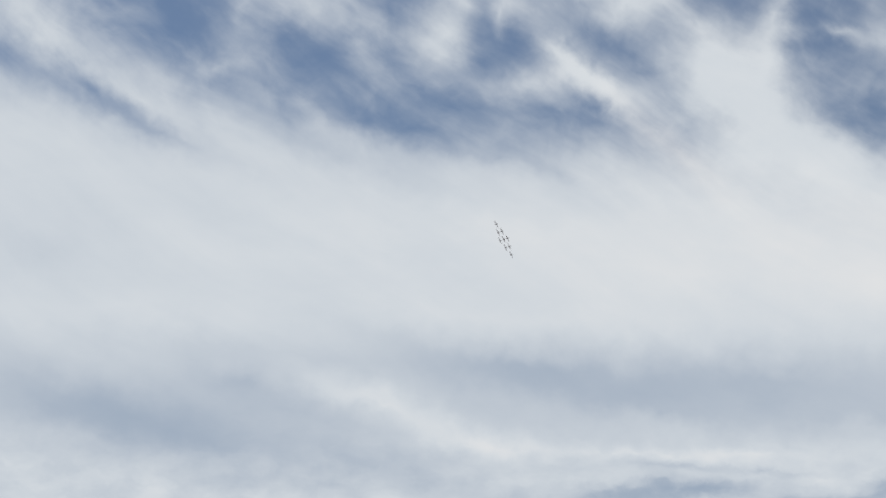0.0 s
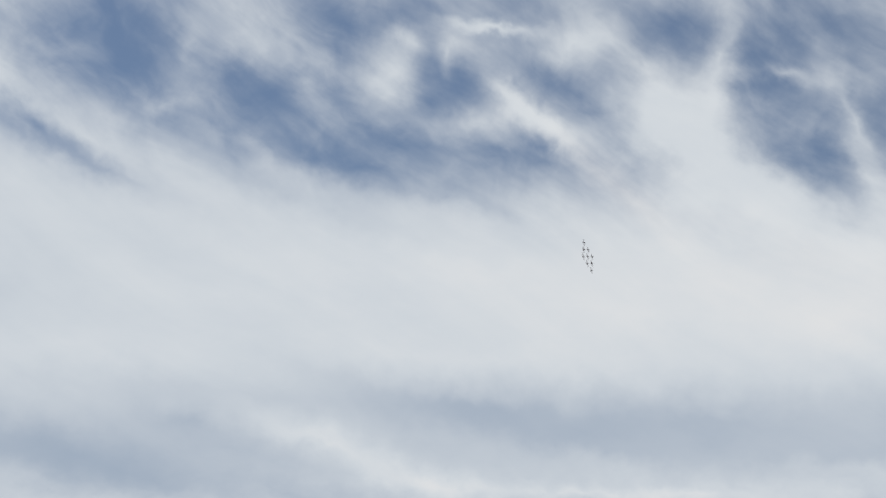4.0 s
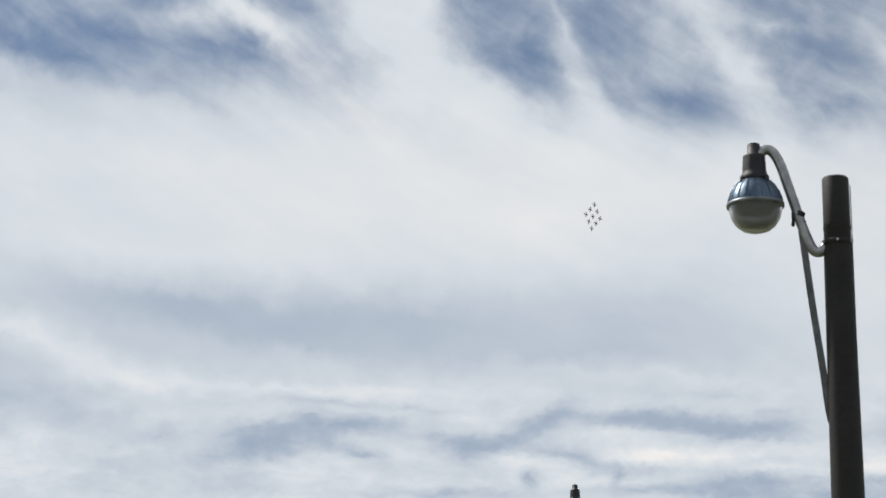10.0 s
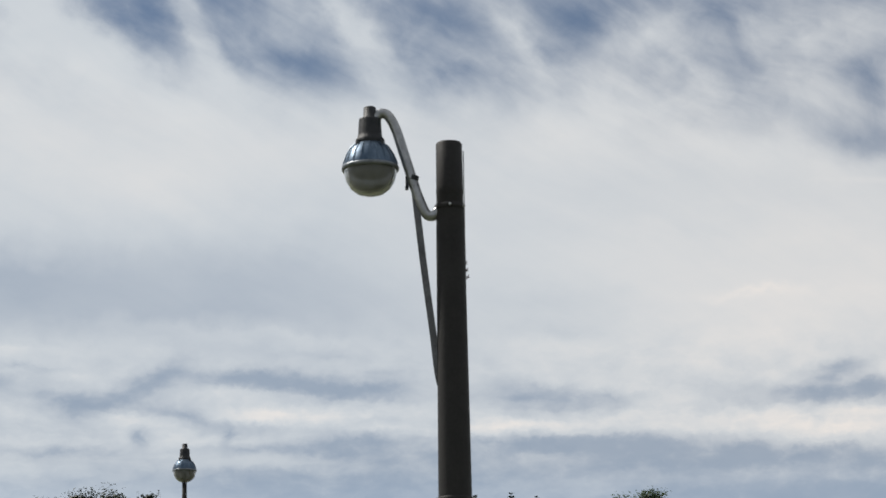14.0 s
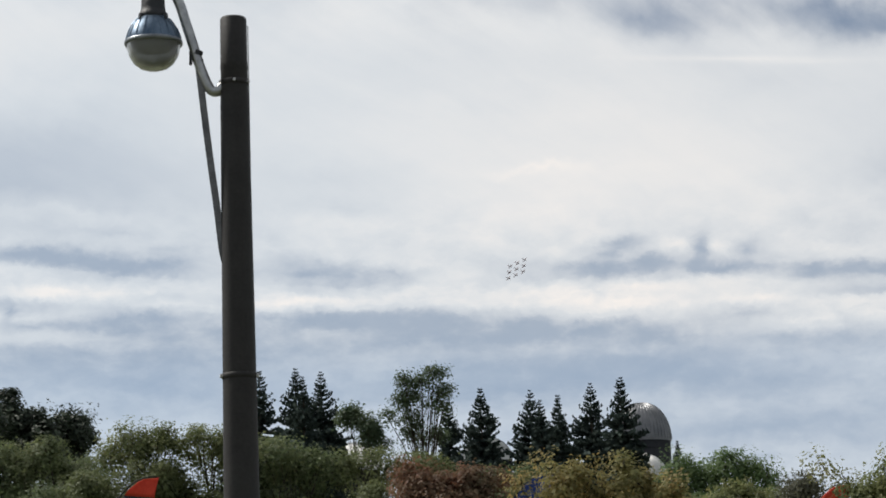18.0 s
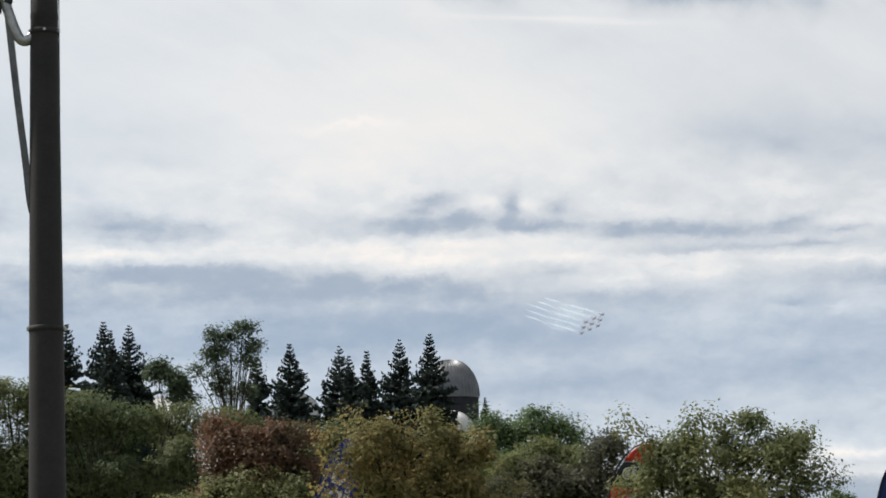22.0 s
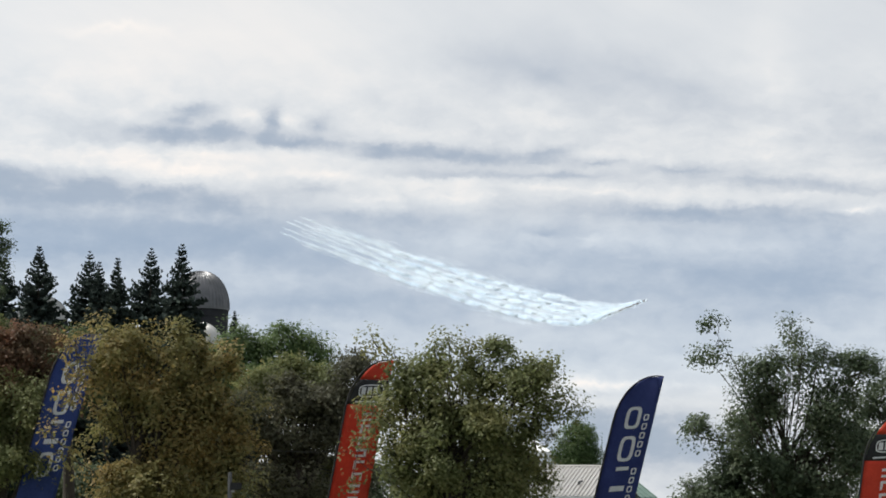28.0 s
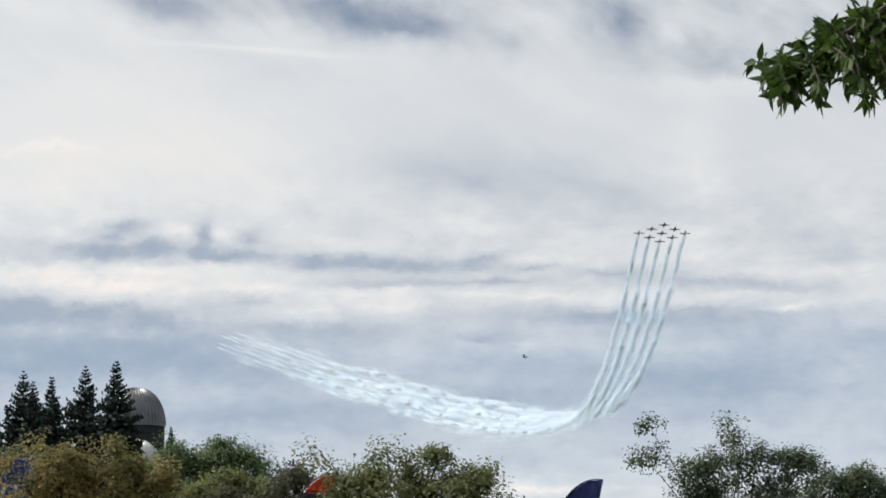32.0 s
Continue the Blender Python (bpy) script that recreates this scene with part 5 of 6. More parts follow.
    broadleaf("small thin poplar beside the spruces", "poplar", 122.0, -12.8, [
        (-13.05, 6.2, 0.25, 0.3, 0.6), (-12.65, 5.95, 0.35, 0.3, 0.6), (-12.55, 5.5, 0.4, 0.4, 0.6)], M_POPLAR, 52, leaf=0.148, clump=0.32, per=54, trunk=0.16, group="poplars on the hill")
    for k, (az, tip) in enumerate(((-15.29, 7.57), (-14.45, 7.58), (-14.12, 7.38), (-13.72, 7.46), (-10.66, 6.7), (-9.83, 6.98), (-8.64, 6.84), (-8.36, 6.62), (-7.97, 6.72), (-7.15, 6.97), (-6.42, 7.09))):
        spruce(140.0 - (k % 3) * 3, az, tip, 61 + k, slim=0.3 if k in (2, 4, 7, 8) else 0.4)
    spruce(150.0, -5.08, 5.47, 80, 0.2, "small slender spruce beside the silo")
    return airy


# ---- silos and sheds ----


def silo(dist, az, top_el, spring_el, half_deg, label, dome_mat):
    base = polar(dist, az)
    base.z = ground_z(base.x, base.y) - 0.1
    s = thing("silo", Matrix.Translation(base), label, "silo", "silos on the hill")
    r = dist * math.tan(radians(half_deg))
    zs, zt = raised(dist, spring_el) - base.z, raised(dist, top_el) - base.z
    wall = lathe([(r * 0.985, 0), (r * 0.985, zs - 0.05), (r * 0.9, zs - 0.05)], 48)
    part("wall", wall, M_SILO, s, "dark weathered stave wall", True)
    for k in range(int(zs / 0.9)):
        z = 0.6 + 0.9 * k
        if z < zs - 0.3:
            part("hoop", lathe([(r * 0.986, z), (r * 1.0, z + 0.01), (r * 1.0, z + 0.04), (r * 0.986, z + 0.05)], 40), M_SILO, s)
    n = 22
    prof = [(r * 1.02 * math.cos(k / n * math.pi / 2) ** 0.86, zs + (zt - zs) * math.sin(k / n * math.pi / 2)) for k in range(n)] + [(0.0, zt)]
    dome = part("dome", lathe([(r * 1.02, zs - 0.12)] + prof, 64), dome_mat, s, "ribbed silver sheet metal dome", True)
    ribs = bmesh.new()
    for k in range(44):
        a = 2 * math.pi * k / 44
        c, q = math.cos(a), math.sin(a)
        tube(ribs, [((p[0] + 0.01) * c, (p[0] + 0.01) * q, p[1] + 0.005) for p in prof[:-2:2]], 0.04, 4, False)
    part("seams", ribs, dome_mat, dome)
    return s


def gable_shed(name, dist, az, wide_deg, deep, eave_el, ridge_el, roof_mat, label, turn=0.0, battens=16, wall_mat=None):
    base = polar(dist, az)
    base.z = ground_z(base.x, base.y) - 0.1
    s = thing(name, Matrix.Translation(base) @ Matrix.Rotation(radians(-az + turn), 4, "Z"), label, "building")
    w = dist * math.tan(radians(wide_deg))
    ze, zr = raised(dist, eave_el) - base.z, raised(dist, ridge_el) - base.z
    mat = wall_mat or M_WALL
    for y in (0.3, deep - 0.3):
        part("wall", slab(bmesh.new(), -w + 0.2, w - 0.2, y - 0.08, y + 0.08, 0, ze - 0.02), mat, s)
    for x in (-w + 0.2, w - 0.2):
        g = bmesh.new()
        a = [g.verts.new((x - 0.08, yy, zz)) for yy, zz in ((0.38, 0), (deep - 0.38, 0), (deep - 0.38, ze), (deep / 2, zr - 0.1), (0.38, ze))]
        b = [g.verts.new((x + 0.08, v.co.y, v.co.z)) for v in a]
        g.faces.new(a)
        g.faces.new(b[::-1])
        for i in range(5):
            g.faces.new((a[(i + 1) % 5], a[i], b[i], b[(i + 1) % 5]))
        part("gable", g, mat, s)
    slope_len = math.hypot(deep / 2 + 0.2, zr - ze)
    ang = math.atan2(zr - ze, deep / 2 + 0.2)
    for sgn in (1, -1):
        roof = slab(bmesh.new(), -w, w, 0, slope_len, -0.03, 0.03, 0.008)
        m = Matrix.Translation((0, -0.2 if sgn > 0 else deep + 0.2, ze)) @ (Matrix.Identity(4) if sgn > 0 else Matrix.Rotation(math.pi, 4, "Z")) @ Matrix.Rotation(ang, 4, "X")
        bmesh.ops.transform(roof, matrix=m, verts=roof.verts)
        ro = part("roof", roof, roof_mat, s)
        seams = bmesh.new()
        for k in range(battens + 1):
            x = -w + 0.03 + (2 * w - 0.06) * k / battens
            slab(seams, x - 0.018, x + 0.018, 0.02, slope_len - 0.02, 0.032, 0.06)
        bmesh.ops.transform(seams, matrix=m, verts=seams.verts)
        part("seams", seams, roof_mat, ro)
    part("ridge_cap", tube(bmesh.new(), [(-w, deep / 2, zr + 0.03), (w, deep / 2, zr + 0.03)], 0.07, 8), roof_mat, s)
    part("fascia", slab(bmesh.new(), -w, w, -0.24, -0.2, ze - 0.16, ze + 0.02), M_WHITE if roof_mat is M_ROOF else roof_mat, s)
    return s


def barrel_shed(dist, az, half_deg, top_el, label):
    base = polar(dist, az)
    base.z = ground_z(base.x, base.y) - 0.1
    s = thing("barrel_roofed_shed", Matrix.Translation(base) @ Matrix.Rotation(radians(-az), 4, "Z"), label, "building")
    r = dist * math.tan(radians(half_deg))
    zt = raised(dist, top_el) - base.z
    z0 = zt - r * 0.9
    bm = bmesh.new()
    n = 20
    out = [(r * math.cos(math.pi * k / n), z0 + 0.9 * r * math.sin(math.pi * k / n)) for k in range(n + 1)]
    rows = [[bm.verts.new((x, y, z)) for x, z in out] for y in (0, 1.5, 3, 4.5, 6)]
    for u, v in zip(rows, rows[1:]):
        for k in range(n):
            bm.faces.new((u[k], u[k + 1], v[k + 1], v[k]))
    bm.faces.new(rows[0])
    bm.faces.new(rows[-1][::-1])
    roof = part("roof", bm, M_TIN, s, "silver barrel roof")
    ribs = bmesh.new()
    for y in (0.0, 0.75, 1.5, 2.25, 3.0, 3.75, 4.5, 5.25, 6.0):
        tube(ribs, [(x * 1.005, y, z + 0.012) for x, z in out], 0.025, 4, False)
    part("ribs", ribs, M_SILVER, roof)
    part("wall", slab(bmesh.new(), -r + 0.05, r - 0.05, 0.05, 5.95, 0, z0 - 0.01), M_SILO, s)


silo(160.0, -5.95, 6.36, 5.45, 0.71, "tall dark silo with a ribbed silver dome behind spruces", M_SILVER)
silo(152.0, -5.97, 5.12, 4.2, 0.68, "lower silo with a silver dome coloured pale for reflected sky, behind spruces", M_TIN)
barrel_shed(155.0, -9.75, 0.62, 5.68, "silver barrel-roofed shed behind the spruces")
gable_shed("metal_roofed_barn", 150.0, -12.95, 0.75, 5.0, 5.05, 5.72, M_TIN, "barn with a metal roof coloured bright for its sun glint, behind shrubs", turn=24, battens=14)
pavilion = gable_shed("metal_roofed_pavilion", 70.0, 2.95, 1.12, 9.0, 0.98, 1.79, M_ROOF, "low pavilion with a pale seamed metal roof, walls coloured dark for the shade beneath", turn=-8, battens=22)
vent_z = raised(70.0, 0.98) + 0.36 * (raised(70.0, 1.79) - raised(70.0, 0.98)) + 0.1
part("roof_vent", tube(bmesh.new(), [(0.32, 1.5, vent_z - 0.15), (0.32, 1.5, vent_z + 0.1), (0.42, 1.5, vent_z + 0.14)], 0.05, 8), M_STRUT, pavilion, "small grey roof vent")
part("sign_board", slab(bmesh.new(), 0.3, 1.05, 0.15, 0.2, 2.42, 2.6, 0.01), M_WHITE, pavilion, "white sign board under the eave")
gable_shed("green_roofed_pavilion", 78.0, 4.55, 0.7, 7.0, 0.95, 1.55, M_TRIM_G, "small pavilion with a green metal roof", turn=14, battens=10)
gable_shed("white_gabled_hut", 84.0, 2.3, 0.35, 3.0, 2.05, 2.5, M_WHITE, "little hut with a white roof behind leaves", turn=30, battens=4)


def yard_details():
    post = thing("camera_post", Matrix.Translation(polar(40.0, -5.13)), "thin grey post with a small box on top", "post")
    h = raised(40, 1.5)
    part("pole", tube(bmesh.new(), [(0, 0, 0), (0, 0, h)], [0.045, 0.035], 10), M_STRUT, post)
    part("box", slab(bmesh.new(), 0.02, 0.2, -0.07, 0.07, h - 0.3, h - 0.18, 0.01), M_CHAR, post)
    part("bracket", slab(bmesh.new(), 0.0, 0.08, -0.02, 0.02, h - 0.34, h - 0.3), M_GALV, post)
    a, b = polar(41.4, -6.9, raised(41.4, 2.4)), polar(41.4, 0.3, raised(41.4, 2.3))
    wire = new("overhead_cable", None)
    tagged(wire, "thin dark overhead cable strung across the shrubs", "cable")
    pts = []
    for k in range(25):
        u = k / 24
        p = a.lerp(b, u)
        pts.append(p - Vector((0, 0, 0.25 * 4 * u * (1 - u))))
    part("strand", tube(bmesh.new(), pts, 0.0035, 5), M_WIRE, wire)
    for p, nm in ((a, "end_post"), (b, "end_post")):
        part(nm, tube(bmesh.new(), [(p.x, p.y, ground_z(p.x, p.y) - 0.05), (p.x, p.y, p.z + 0.1)], 0.06, 8), M_BARK, wire)


yard_details()
AIRY_TREE = plant_woods()

# ---- overhanging ash bough close to the camera ----


def overhanging_tree():
    rng = np.random.default_rng(91)
    base = polar(9.6, 24.0)
    tree = thing("overhanging_ash", Matrix.Translation(base), "leafy ash tree whose bough hangs into view", "tree")
    part("trunk", tube(bmesh.new(), [(0, 0, 0), (0.05, 0, 1.5), (0.0, 0.05, 3.2), (-0.1, 0, 4.6)], [0.2, 0.16, 0.13, 0.09], 12), M_BARK, tree, "", True)
    # the swaying bough, in the tree's space
    D = 9.2
    at = lambda az, el, dd=0.0: polar(D + dd, az, raised(D + dd, el)) - base
    wood = bmesh.new()
    main = arc_points([Vector((-0.05, 0, 4.0)), at(17.5, 17.2), at(14.0, 16.4), at(11.5, 15.2), at(9.4, 14.0)], 6)
    tube(wood, main, [0.05 * (1 - 0.9 * k / (len(main) - 1)) for k in range(len(main))], 8)
    vs, ts = [], []
    cnt = 0

    def leaf(p, d, ln):
        nonlocal cnt
        side = Vector(d).cross(Vector(rng.normal(size=3))).normalized()
        nm = side.cross(d).normalized()
        row = []
        prof = ((0.0, 0.04), (0.2, 0.75), (0.42, 1.0), (0.7, 0.62), (1.0, 0.02))
        w = ln * rng.uniform(0.15, 0.21)
        curl = rng.uniform(-0.12, 0.22)
        for u, q in prof:
            c = p + d * ln * u - nm * curl * ln * u * u
            row.append((c - side * w * q + nm * w * q * 0.3, c, c + side * w * q + nm * w * q * 0.3))
        for tri in row:
            vs.extend([tuple(v) for v in tri])
        for i in range(len(prof) - 1):
            a = cnt + 3 * i
            for k in (0, 1):
                ts.append((a + k, a + k + 1, a + k + 4))
                ts.append((a + k, a + k + 4, a + k + 3))
        cnt += 15
    ends = []
    for k in range(150):
        u = rng.uniform(0, 1) ** 0.9
        az, el = 9.3 + 5.5 * u, 13.95 + 1.0 * u + rng.uniform(-1.1, 1.4) * (0.5 + 0.5 * min(1, 2 * u))
        ends.append(at(az + rng.normal() * 0.25, el, rng.normal() * 0.25))
    for e in ends:
        s = min(main, key=lambda q: (q - e).length + 0.3 * max(0, (e - q).x))
        mid = s.lerp(e, 0.5) + Vector((0, 0, 0.03))
        tw = arc_points([s, mid, e], 4)
        tube(wood, tw, [0.007, 0.006, 0.006, 0.005, 0.005, 0.004, 0.004, 0.003, 0.003], 5, False)
        for q in tw[2:]:
            for sg in (-1, 1):
                d = ((e - s).normalized() * 0.55 + Vector(rng.normal(size=3)) * 0.55 + Vector((-0.15, 0, -0.35))).normalized()
                leaf(q, d, rng.uniform(0.055, 0.095))
        leaf(e, ((e - s).normalized() + Vector((0, 0, -0.6))).normalized(), 0.09)
    bough = part("bough", wood, M_BARK, tree)
    part("leaves", mesh_tris("leaves", vs, ts, M_BOUGH), M_BOUGH, bough, "fresh green pointed leaves")
    return bough


BOUGH = overhanging_tree()

# ---- nine jet aircraft in a diamond ----

# seconds, azimuth, elevation, distance, bank of the formation's centre
FLIGHT = [
    (0, -32.91, 16.27, 3330, 70),
    (2, -31.35, 16.72, 3570, 75),
    (5, -28.30, 16.74, 3960, 83),
    (8, -24.59, 16.05, 4290, 87),
    (11, -20.38, 14.81, 4490, 90),
    (14.5, -14.69, 12.48, 4501, 76),
    (17, -10.49, 10.51, 4320, 60),
    (19, -7.21, 9.04, 4121, 48.5),
    (21, -3.96, 7.70, 3893, 43.5),
    (23, -0.92, 6.60, 3640, 41),
    (25.5, 2.22, 5.69, 3290, 39),
    (27.5, 4.12, 5.50, 3000, 26),
    (29, 5.26, 6.01, 2797, 16),
    (30, 5.90, 6.82, 2670, 9),
    (31, 6.48, 8.06, 2545, 2),
    (32, 7.09, 9.86, 2420, -1),
]


def smooth_through(ts, vs):
    """A natural cubic curve through the values."""
    n = len(ts)
    h = np.diff(ts)
    m, r = np.zeros((n, n)), np.zeros(n)
    m[0, 0] = m[-1, -1] = 1
    for i in range(1, n - 1):
        m[i, i - 1], m[i, i], m[i, i + 1] = h[i - 1], 2 * (h[i - 1] + h[i]), h[i]
        r[i] = 6 * ((vs[i + 1] - vs[i]) / h[i] - (vs[i] - vs[i - 1]) / h[i - 1])
    k = np.linalg.solve(m, r)

    def at(t):
        i = min(max(int(np.searchsorted(ts, t)) - 1, 0), n - 2)
        a = (ts[i + 1] - t) / h[i]
        b = 1 - a
        return float(a * vs[i] + b * vs[i + 1] + ((a ** 3 - a) * k[i] + (b ** 3 - b) * k[i + 1]) * h[i] ** 2 / 6)
    return at


F_TIMES = [row[0] for row in FLIGHT]
F_AZ, F_EL, F_DIST, F_BANK = (smooth_through(F_TIMES, [row[k] for row in FLIGHT]) for k in (1, 2, 3, 4))


def flight_place(t):
    a, e, d = radians(F_AZ(t)), radians(F_EL(t)), F_DIST(t)
    return EYE + d * Vector((math.sin(a) * math.cos(e), math.cos(a) * math.cos(e), math.sin(e)))


def flight_frame(t):
    """Right, forward and up of the formation."""
    t0, t1 = max(t - 0.2, 0.0), min(t + 0.2, 32.0)
    fwd = (flight_place(t1) - flight_place(t0)).normalized()
    flat = fwd.cross(Vector((0, 0, 1))).normalized()
    up = flat.cross(fwd)
    b = radians(F_BANK(t))
    right = math.cos(b) * flat - math.sin(b) * up
    return right, fwd, right.cross(fwd)


STEP_SIDE, STEP_LONG = 12.0, 7.8
SLOTS = [(0, 2), (-1, 1), (1, 1), (-2, 0), (0, 0), (2, 0), (-1, -1), (1, -1), (0, -2)]


def jet_pose(slot, t, back=0.0):
    right, fwd, up = flight_frame(t)
    p = flight_place(t) + right * slot[0] * STEP_SIDE + fwd * (slot[1] * STEP_LONG - back)
    m = Matrix((right, fwd, up)).transposed().to_4x4()
    m.translation = p
    return m


def jet_rings(stations, sides=16):
    """A body from (y, half width, half height, centre z) stations."""
    bm = bmesh.new()
    rings = []
    for y, w, h, z in stations:
        rings.append([bm.verts.new((w * math.cos(2 * math.pi * k / sides), y, z + h * math.sin(2 * math.pi * k / sides))) for k in range(sides)])
    for u, v in zip(rings, rings[1:]):
        for k in range(sides):
            bm.faces.new((u[k], u[(k + 1) % sides], v[(k + 1) % sides], v[k]))
    bm.faces.new(rings[0])
    bm.faces.new(rings[-1][::-1])
    bmesh.ops.recalc_face_normals(bm, faces=bm.faces)
    return bm


def wing_panel(root, tip, thick):
    """root, tip: (x, y leading, y trailing, z)."""
    bm = bmesh.new()
    secs = []
    for (x, yl, yt, z), th in ((root, thick), (tip, thick * 0.55)):
        c = yl - yt
        secs.append([bm.verts.new((x, yl - c * u, z + s * th)) for u, s in ((0, 0), (0.12, 0.7), (0.35, 1.0), (0.7, 0.55), (1, 0.02), (0.7, -0.35), (0.35, -0.7), (0.12, -0.55))])
    for k in range(8):
        j = (k + 1) % 8
        bm.faces.new((secs[0][k], secs[0][j], secs[1][j], secs[1][k]))
    bm.faces.new(secs[0][::-1])
    bm.faces.new(secs[1])
    bmesh.ops.recalc_face_normals(bm, faces=bm.faces)
    return bm


def build_jet():
    jet = thing("jet_aircraft", Matrix.Identity(4), "small straight-winged red and white display jet flying in a diamond", "aircraft", "display jets in formation")
    part("fuselage", jet_rings([(4.85, 0.06, 0.06, -0.05), (4.5, 0.36, 0.34, -0.03), (3.6, 0.66, 0.6, 0.0), (2.4, 0.82, 0.74, 0.0), (1.0, 0.86, 0.74, 0.0), (-0.6, 0.8, 0.7, 0.02), (-2.2, 0.66, 0.6, 0.08), (-3.6, 0.48, 0.48, 0.14), (-4.4, 0.38, 0.4, 0.16)]), M_JET, jet, "red fuselage", True)
    part("canopy", jet_rings([(3.3, 0.1, 0.06, 0.55), (2.8, 0.5, 0.36, 0.6), (1.9, 0.64, 0.5, 0.62), (1.0, 0.6, 0.44, 0.6), (0.1, 0.3, 0.2, 0.6)], 12), M_CANOPY, jet, "dark canopy", True)
    for s in (-1, 1):
        part("wing", wing_panel((s * 0.7, 1.55, -0.95, -0.3), (s * 5.5, 0.75, -0.6, -0.12), 0.17), M_JET, jet, "straight tapered wing")
        part("wing_tip", jet_rings([(0.95, 0.02, 0.02, -0.12), (0.5, 0.09, 0.09, -0.12), (-0.5, 0.09, 0.09, -0.12), (-0.85, 0.02, 0.02, -0.12)], 8), M_JETW, jet).location.x = s * 5.5
        part("intake", jet_rings([(1.9, 0.24, 0.34, 0.0), (1.0, 0.28, 0.4, 0.0), (-0.6, 0.16, 0.3, 0.0), (-1.6, 0.03, 0.1, 0.0)], 10), M_JETW, jet, "white air intake").location.x = s * 0.86
        part("tailplane", wing_panel((s * 0.05, -3.75, -4.75, 1.62), (s * 1.95, -4.0, -4.7, 1.64), 0.07), M_JET, jet)
    fin = wing_panel((0.25, -3.0, -4.75, 0.0), (1.75, -3.8, -4.85, 0.0), 0.09)
    bmesh.ops.transform(fin, matrix=Matrix.Rotation(radians(-90), 4, "Y"), verts=fin.verts)
    part("fin", fin, M_JETW, jet, "white fin")
    part("nozzle", jet_rings([(-4.3, 0.36, 0.36, 0.16), (-4.85, 0.27, 0.27, 0.16)], 14), M_NOZZLE, jet)
    for s in (-1, 1):
        part("smoke_pipe", tube(bmesh.new(), [(s * 0.18, -3.6, -0.36), (s * 0.18, -4.95, -0.18)], 0.05, 6), M_NOZZLE, jet)
    return jet


JETS = [build_jet()]
JETS += [copy_thing(JETS[0], Matrix.Identity(4)) for _ in SLOTS[1:]]

# ---- smoke trails: wisps laid down along the aircrafts' way ----

SMOKE_ON, WISP_TIME = 634 / 30, 11 / 30
SMOKERS = [(-2, 0), (-1, -1), (0, -2), (1, -1), (2, 0)]


def wisp_mesh(seed, length, sigma, count, half):
    """A soft strand of smoke along y: many hair-thin films that waver together, denser in the middle."""
    rng = np.random.default_rng(seed)
    verts, faces = [], []
    n = 11
    sway = [(rng.uniform(0.06, 0.2), rng.uniform(0, 6), rng.uniform(0.1, 0.25) * sigma) for _ in range(4)]
    for k in range(count):
        ln = rng.uniform(0.22, 0.75) * length
        y0 = rng.uniform(-0.5, 0.5) * (length - ln)
        off = np.clip(rng.normal(size=2), -2.3, 2.3) * sigma * np.array([1.1, 0.12])
        roll, twist, wave = rng.normal() * 0.25, rng.normal() * 0.3, rng.uniform(0, 6)
        w = half * rng.uniform(0.5, 1.5)
        first = len(verts)
        for i in range(n):
            q = i / (n - 1) - 0.5
            y = y0 + q * ln
            fat = w * min(1.0, 4.0 * (0.5 - abs(q)) + 0.05)
            x = off[0] + sum(a * math.sin(f * y + p) for f, p, a in sway[:2]) + 0.2 * sigma * math.sin(9 * q + wave)
            z = off[1] + sum(a * math.sin(f * y + p) for f, p, a in sway[2:])
            c, d = math.cos(roll + twist * q) * fat, math.sin(roll + twist * q) * fat
            verts += [(x - c, y, z - d), (x + c, y, z + d)]
        for i in range(n - 1):
            a = first + 2 * i
            faces.append((a, a + 1, a + 3, a + 2))
        if k:
            faces.append((first + n - 1, first + n, first - n))
    me = mesh_from("wisp", verts, faces, M_SMOKE)
    me.polygons.foreach_set("use_smooth", [True] * len(me.polygons))
    return me


LENGTH = 150 * WISP_TIME
DENSE = [wisp_mesh(200 + k, LENGTH + 40, 1.7, 300, 0.07) for k in range(5)]      # in the climb
MILD = [wisp_mesh(205 + k, LENGTH + 40, 1.35, 170, 0.058) for k in range(5)]       # in the dive
SPARSE = [wisp_mesh(210 + k, LENGTH + 24, 1.2, 45, 0.04) for k in range(2)]
HAZE = [wisp_mesh(220 + k, LENGTH + 50, 1.9, 44, 0.055) for k in range(5)]
THICK = [wisp_mesh(250 + k, LENGTH + 50, 3.1, 150, 0.07) for k in range(5)]         # in the climb
VEIL = [wisp_mesh(230 + k, LENGTH + 70, 4.8, 50, 0.05) for k in range(5)]
FADED = [wisp_mesh(240 + k, LENGTH + 50, 3.2, 28, 0.04) for k in range(3)]


TO_SUN = (polar(1.0, SUN_AZ) + Vector((0, 0, math.tan(radians(SUN_EL))))).normalized()


def trail_pose(slot, t, length=LENGTH):
    """A wisp whose front end is at the smoke pipe at time t."""
    front, rear = jet_pose(slot, t, 5.0).translation, jet_pose(slot, t - WISP_TIME, 5.0).translation
    fwd = (front - rear).normalized()
    mid = (front + rear) / 2
    # the films lie across the bisector of the sunlight and the way to the meadow
    lit, seen = (v - fwd * v.dot(fwd) for v in (TO_SUN, (EYE - mid).normalized()))
    side = fwd.cross(lit.normalized() + seen.normalized()).normalized()
    m = Matrix((side, fwd, side.cross(fwd))).transposed().to_4x4()
    m.translation = mid
    return m


